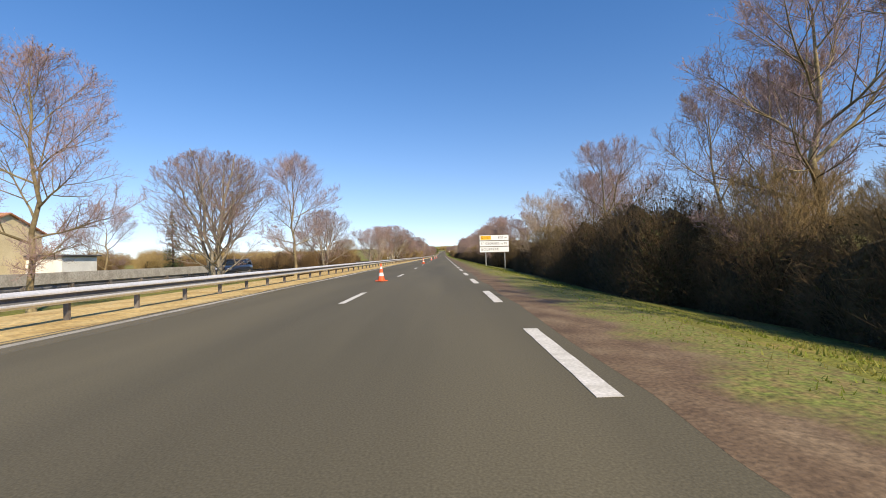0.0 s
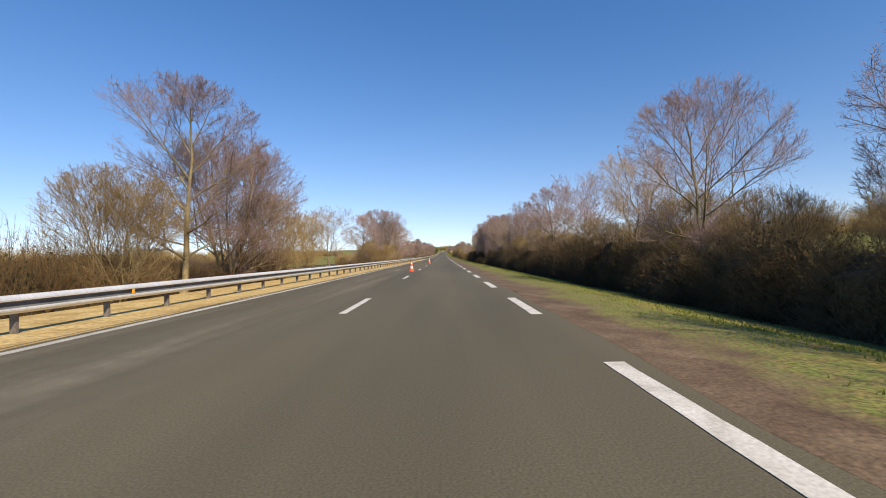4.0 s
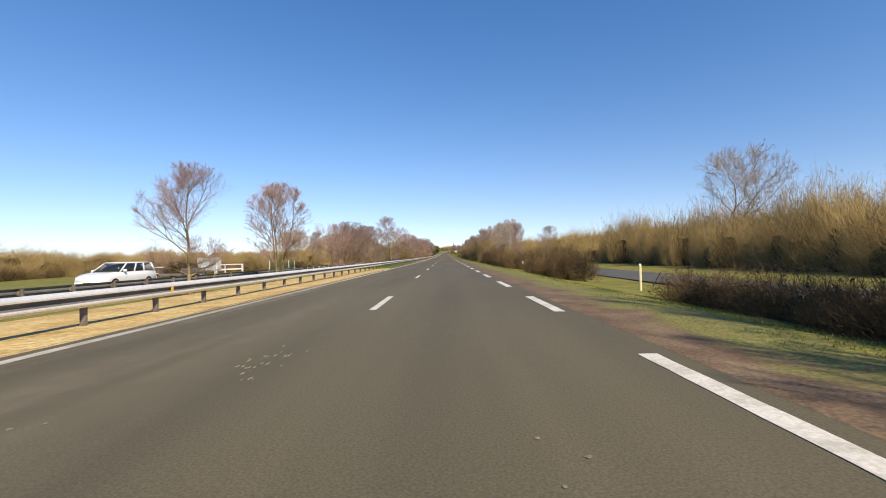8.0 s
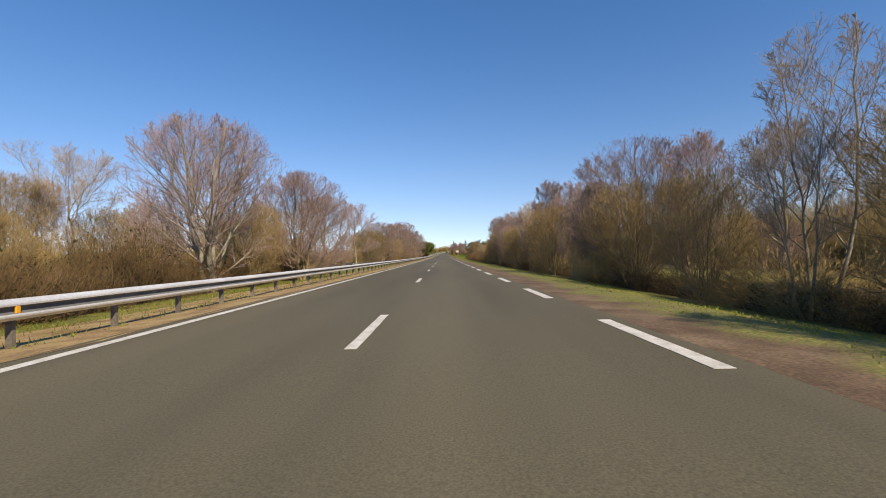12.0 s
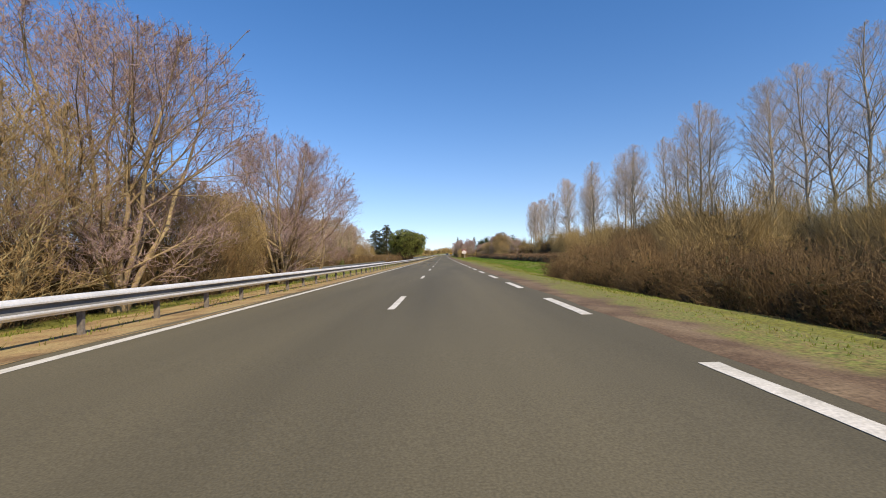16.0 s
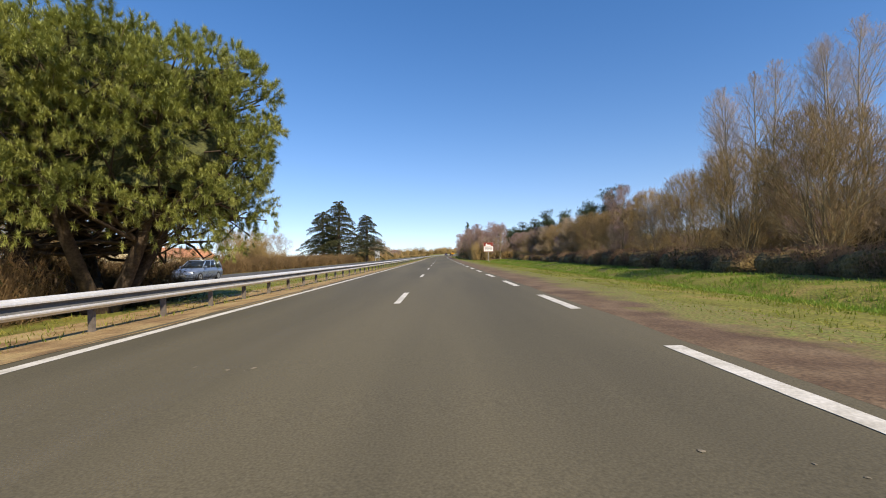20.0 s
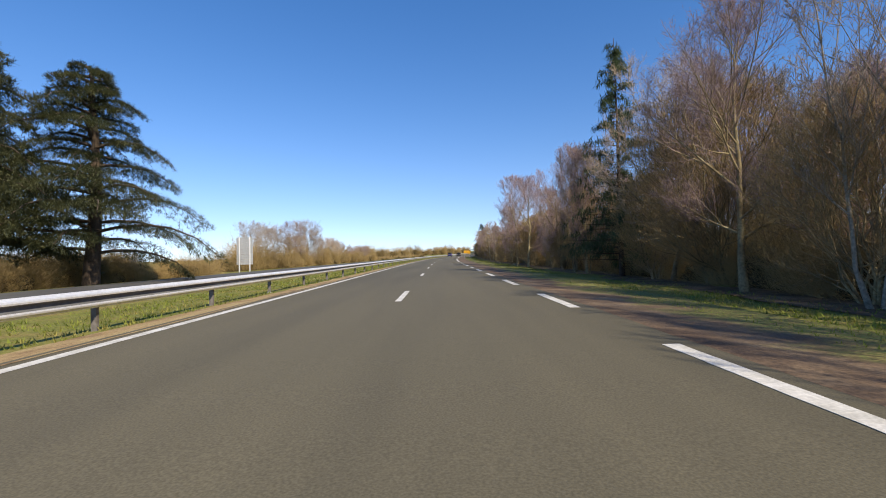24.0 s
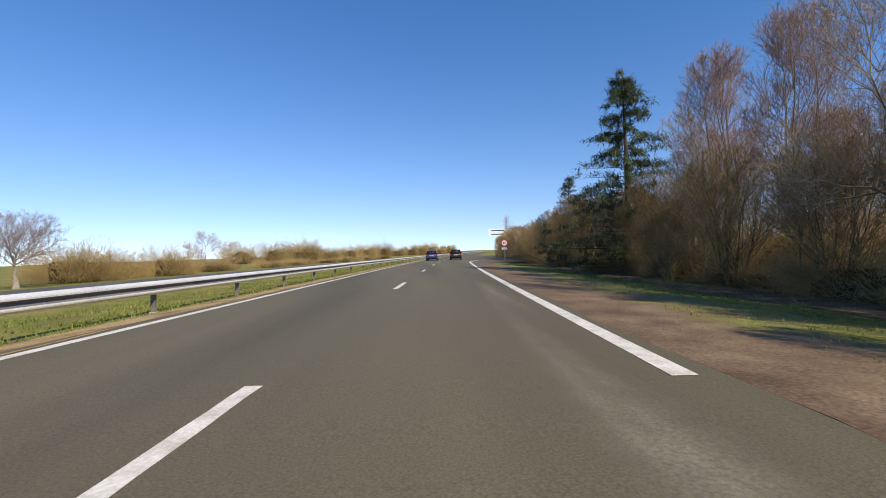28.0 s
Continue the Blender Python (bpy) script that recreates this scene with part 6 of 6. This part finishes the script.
    part("rear_bumper", box_mesh("rear_bumper", (-w * 0.93, w * 0.93, -h - 0.06, -h + 0.14, 0.34, 0.60), paint, 0.05), c)
    part("front_bumper", box_mesh("front_bumper", (-w * 0.85, w * 0.85, h - 0.12, h + 0.04, 0.24, 0.46), paint, 0.05), c)
    p = part("number_plate", box_mesh("number_plate", (-0.26, 0.26, -h - 0.03, -h + 0.02, 0.68, 0.79), PLATE, 0.005), c, "pale number plate with a dark bar")
    part("plate_bar", box_mesh("plate_bar", (-0.20, 0.20, -h - 0.034, -h - 0.031, 0.705, 0.765), TRIM), p)
    p = part("number_plate", box_mesh("number_plate", (-0.26, 0.26, h + 0.02, h + 0.05, 0.34, 0.45), PLATE, 0.005), c, "pale number plate with a dark bar")
    part("plate_bar", box_mesh("plate_bar", (-0.20, 0.20, h + 0.051, h + 0.054, 0.365, 0.425), TRIM), p)
    part("sill", box_mesh("sill", (-w * 0.98, w * 0.98, -h * 0.55, h * 0.5, 0.17, 0.25), TRIM, 0.03), c, "black underside trim")
    for sx in (-1, 1):
        for y in (-h * 0.62, h * 0.62):
            wheel = rod_mesh("wheel", 0.30, -0.09, 0.09, RUBBER, 24)
            t = part("tyre", wheel, c, m=pose(sx * (w - 0.09), y, 0.30, 0, 90, 0))
            part("rim", rod_mesh("rim", 0.20, 0.085 * sx - 0.012, 0.085 * sx + 0.012, RIM, 16), t)
    return c


def paint(name, col, metal=0.3):
    mt = textured(name, [tuple(v * 0.9 for v in col), col], 0.7, 0.28, metal, fine=None)
    mt.node_tree.nodes["Principled BSDF"].inputs["Coat Weight"].default_value = 0.6
    return mt


def on_road(s, d, turn=0.0):
    p = place(s, d, 0.004 + (OPPOSITE if d < -13 else 0.0))
    return pose(p.x, p.y, p.z, grade(s) * (1 if turn == 0 else -1), 0, turn - math.degrees(swing(s)))


car("dark blue estate car driving ahead in the lane", paint("dark_blue_paint", (0.03, 0.04, 0.13)), on_road(846.0, -1.7), 4.2, 1.66, 1.46, 0.8)
car("black hatchback driving ahead beside the dark blue estate", paint("black_car_paint", (0.02, 0.02, 0.024)), on_road(847.5, 1.75), 4.2, 1.72, 1.5, 0.9)
car("white estate car on the oncoming carriageway", paint("white_car_paint", (0.75, 0.76, 0.76), 0.0), on_road(237.0, -16.8, 180), 4.3, 1.68, 1.45, 0.8)
car("silver-blue hatchback on the oncoming carriageway", paint("silver_blue_paint", (0.30, 0.36, 0.46), 0.6), on_road(581.6, -16.5, 180), 4.1, 1.7, 1.48, 0.7)
car("dark blue car on the oncoming carriageway", paint("dark_slate_paint", (0.03, 0.035, 0.05)), on_road(43.4, -16.5, 180), 4.2, 1.7, 1.45, 0.6)
# trailer with brown branches behind the white car
tr = thing("trailer", "flat trailer loaded with brown cut branches", "trailer", on_road(243.2, -16.8, 180))
part("bed", box_mesh("bed", (-0.75, 0.75, -1.5, 1.5, 0.45, 0.62), STEEL_DARK, 0.02), tr)
part("drawbar", box_mesh("drawbar", (-0.05, 0.05, 1.5, 2.4, 0.42, 0.50), STEEL_DARK, 0.01), tr)
for sx in (-1, 1):
    part("side_board", box_mesh("side_board", (sx * 0.76 - 0.02, sx * 0.76 + 0.02, -1.5, 1.5, 0.62, 0.95), STEEL_DARK, 0.01), tr)
    part("tyre", rod_mesh("wheel", 0.28, -0.08, 0.08, RUBBER, 20), tr, m=pose(sx * 0.82, -0.2, 0.28, 0, 90, 0))
load = part("branch_load", bush_mesh(300, 3.0, 1.5, 0.9, 420, 0, TWIG_BROWN, LEAF_DARK, 0.8, 0.5), tr, "heap of brown cut branches", pose(0, 0, 0.62))

# ---- buildings, walls, fences ----
RENDER = textured("ochre_render", [(0.60, 0.49, 0.29), (0.68, 0.57, 0.36)], 0.8, 0.9, fine=12, fine_amount=0.1)
WHITEWASH = textured("white_render", [(0.62, 0.61, 0.57), (0.74, 0.73, 0.69)], 0.9, 0.9, fine=12, fine_amount=0.1)
TILES = textured("orange_roof_tiles", [(0.40, 0.18, 0.095), (0.50, 0.25, 0.135)], 1.6, 0.85, fine=9, fine_amount=0.3)
SLATE = textured("dark_roofing", [(0.05, 0.05, 0.055), (0.09, 0.09, 0.095)], 2.0, 0.8)
STONE = textured("grey_garden_wall", [(0.26, 0.24, 0.21), (0.38, 0.36, 0.32)], 1.2, 0.95, fine=8, fine_amount=0.3)
PANE = plain("window_pane", (0.03, 0.035, 0.045), 0.1, 0.0, 0.6)
FRAME = plain("white_window_frame", (0.72, 0.72, 0.70), 0.5)


def house(s, d, turn, wide, deep, eaves, ridge, wall, roof_mat, openings, label):
    """A gabled house; its front faces -y before it is turned."""
    t = thing("house", label, "house", upright(s, d, turn))
    hw, hd = wide / 2, deep / 2
    bm = bmesh.new()
    sect = [(-hd, 0), (hd, 0), (hd, eaves), (0, ridge), (-hd, eaves)]
    a = [bm.verts.new((-hw, y, z - (0.5 if z == 0 else 0))) for y, z in sect]
    b = [bm.verts.new((hw, y, z - (0.5 if z == 0 else 0))) for y, z in sect]
    bm.faces.new(a), bm.faces.new(list(reversed(b)))
    for i in range(5):
        j = (i + 1) % 5
        bm.faces.new((a[i], b[i], b[j], a[j]))
    bmesh.ops.recalc_face_normals(bm, faces=bm.faces)
    part("wall", bm_mesh("wall", bm, wall), t)
    for sy in (-1, 1):
        bm = bmesh.new()
        o = 0.35
        z_e = eaves - o * (ridge - eaves) / hd
        q = [(-hw - 0.25, sy * (hd + o), z_e + 0.04), (hw + 0.25, sy * (hd + o), z_e + 0.04), (hw + 0.25, 0, ridge + 0.05), (-hw - 0.25, 0, ridge + 0.05)]
        f = bm.faces.new([bm.verts.new(v) for v in q])
        r = bmesh.ops.extrude_face_region(bm, geom=[f])
        bmesh.ops.translate(bm, verts=[v for v in r["geom"] if isinstance(v, bmesh.types.BMVert)], vec=(0, 0, 0.12))
        bmesh.ops.recalc_face_normals(bm, faces=bm.faces)
        part("roof", bm_mesh("roof", bm, roof_mat), t)
    for x, z, w, h in openings:
        f = part("window", box_mesh("window", (x - w / 2 - 0.06, x + w / 2 + 0.06, -hd - 0.05, -hd + 0.05, z - 0.06, z + h + 0.06), FRAME, 0.01), t, "white window frame")
        for k in (0, 1):
            part("pane", box_mesh("pane", (x - w / 2 + k * w / 2 + 0.03, x + k * w / 2 - 0.03, -hd - 0.058, -hd - 0.052, z + 0.03, z + h - 0.03), PANE), f)
        part("sill", box_mesh("sill", (x - w / 2 - 0.12, x + w / 2 + 0.12, -hd - 0.14, -hd - 0.04, z - 0.14, z - 0.07), FRAME, 0.01), f)
    part("chimney", box_mesh("chimney", (hw * 0.55, hw * 0.55 + 0.5, -0.25, 0.25, ridge - 0.5, ridge + 0.8), wall, 0.03), t)
    return t


house(42.0, -41.6, 8, 11.0, 8.0, 4.9, 6.4, RENDER, TILES, ((4.2, 2.9, 0.9, 1.2), (3.9, 0.2, 1.8, 2.0), (0.5, 2.9, 0.9, 1.2), (0.5, 0.7, 1.2, 1.3), (-3.2, 2.9, 0.9, 1.2)), "ochre rendered house with an orange tiled roof")
shed = thing("garage", "low white garage with a dark flat roof", "garage", upright(47.0, -38.6, 6))
part("wall", box_mesh("wall", (-5.0, 5.0, -2.5, 2.5, -0.5, 2.55), WHITEWASH, 0.02), shed)
part("roof", box_mesh("roof", (-5.3, 5.3, -2.8, 2.8, 2.56, 2.74), SLATE, 0.02), shed)
part("door", box_mesh("door", (1.0, 3.2, -2.56, -2.51, -0.2, 1.9), FRAME, 0.01), shed, "white garage door")
for x in (-3.2, -1.2):
    p = part("window", box_mesh("window", (x - 0.6, x + 0.6, -2.56, -2.51, 0.8, 1.9), FRAME, 0.01), shed)
    part("pane", box_mesh("pane", (x - 0.52, x + 0.52, -2.575, -2.565, 0.88, 1.82), PANE), p)
house(632.0, -52.0, 80, 13.0, 8.0, 2.9, 4.7, RENDER, TILES, ((-3.5, 0.9, 1.2, 1.2), (1.0, 0.9, 1.2, 1.2), (4.2, 0.1, 0.9, 2.0)), "long low house with an orange tiled roof behind the hedge")
house(668.0, -66.0, 60, 12.0, 8.0, 3.2, 5.4, WHITEWASH, TILES, ((-2.5, 0.9, 1.2, 1.2), (2.0, 0.9, 1.2, 1.2)), "white house with an orange tiled roof behind the hedge")
bm = bmesh.new()
wall_pts = [float(v) for v in range(8, 64, 4)]
V, Fc = [], []
for s in wall_pts:
    for d, z in ((-24.4, -0.7), (-24.4, 0.55), (-24.15, 0.55), (-24.15, -0.7)):
        V.append(place(s, d, z))
for i in range(len(wall_pts) - 1):
    Fc += [(i * 4 + j, i * 4 + (j + 1) % 4, i * 4 + 4 + (j + 1) % 4, i * 4 + 4 + j) for j in range(4)]
bm.free()
tagged(new("garden_wall", mesh("garden_wall", V, Fc, STONE)), "low grey garden wall beyond the oncoming carriageway", "wall", kind="structure")

fence = thing("fence", "dark green mesh fence on pale posts beyond the oncoming carriageway", "fence")
FPOST = rod_mesh("post", 0.05, -0.4, 1.55, WHITE, 8)
pts = np.arange(286, 342, 3.0)
for s in pts:
    part("post", FPOST, fence, m=upright(s, -27.5))
WIRE = plain("green_wire", (0.03, 0.07, 0.04), 0.6)
V, Fc = [], []
for s0, s1 in zip(pts, pts[1:]):
    A, B = [], []
    for k in range(13):
        A.append(stand(s0, -27.5, 0.10 + k * 0.11)), B.append(stand(s1, -27.5, 0.10 + k * 0.11))
    for k in range(24):
        f = k / 24
        A.append(stand(s0 + (s1 - s0) * f, -27.5, 0.08)), B.append(stand(s0 + (s1 - s0) * f, -27.5, 1.45))
    v, f = spikes(np.array(A), np.array(B), np.full(len(A), 0.018))
    Fc += (f + len(V)).tolist()
    V += v.tolist()
tagged(part("wire_mesh", mesh("wire_mesh", V, Fc, WIRE), fence, "green wire mesh"), kind="stuff")


def hoop(s, d, w, h):
    t = thing("metal_frame", "white tubular metal frame standing in the grass", "metal frame", upright(s, d, 20))
    for x in (-w / 2, w / 2):
        part("upright", rod_mesh("upright", 0.05, -0.3, h, WHITE, 8), t, m=pose(x, 0, 0))
    for z in (h, h * 0.5):
        part("bar", rod_mesh("bar", 0.045, -w / 2, w / 2, WHITE, 8), t, m=pose(0, 0, z, 0, 90, 0))
    return t


for s, d, w in ((264.0, -25.5, 2.6), (269.0, -26.0, 3.2), (274.0, -28.5, 3.4), (258.0, -28.0, 2.6)):
    hoop(s, d, w, 1.25)
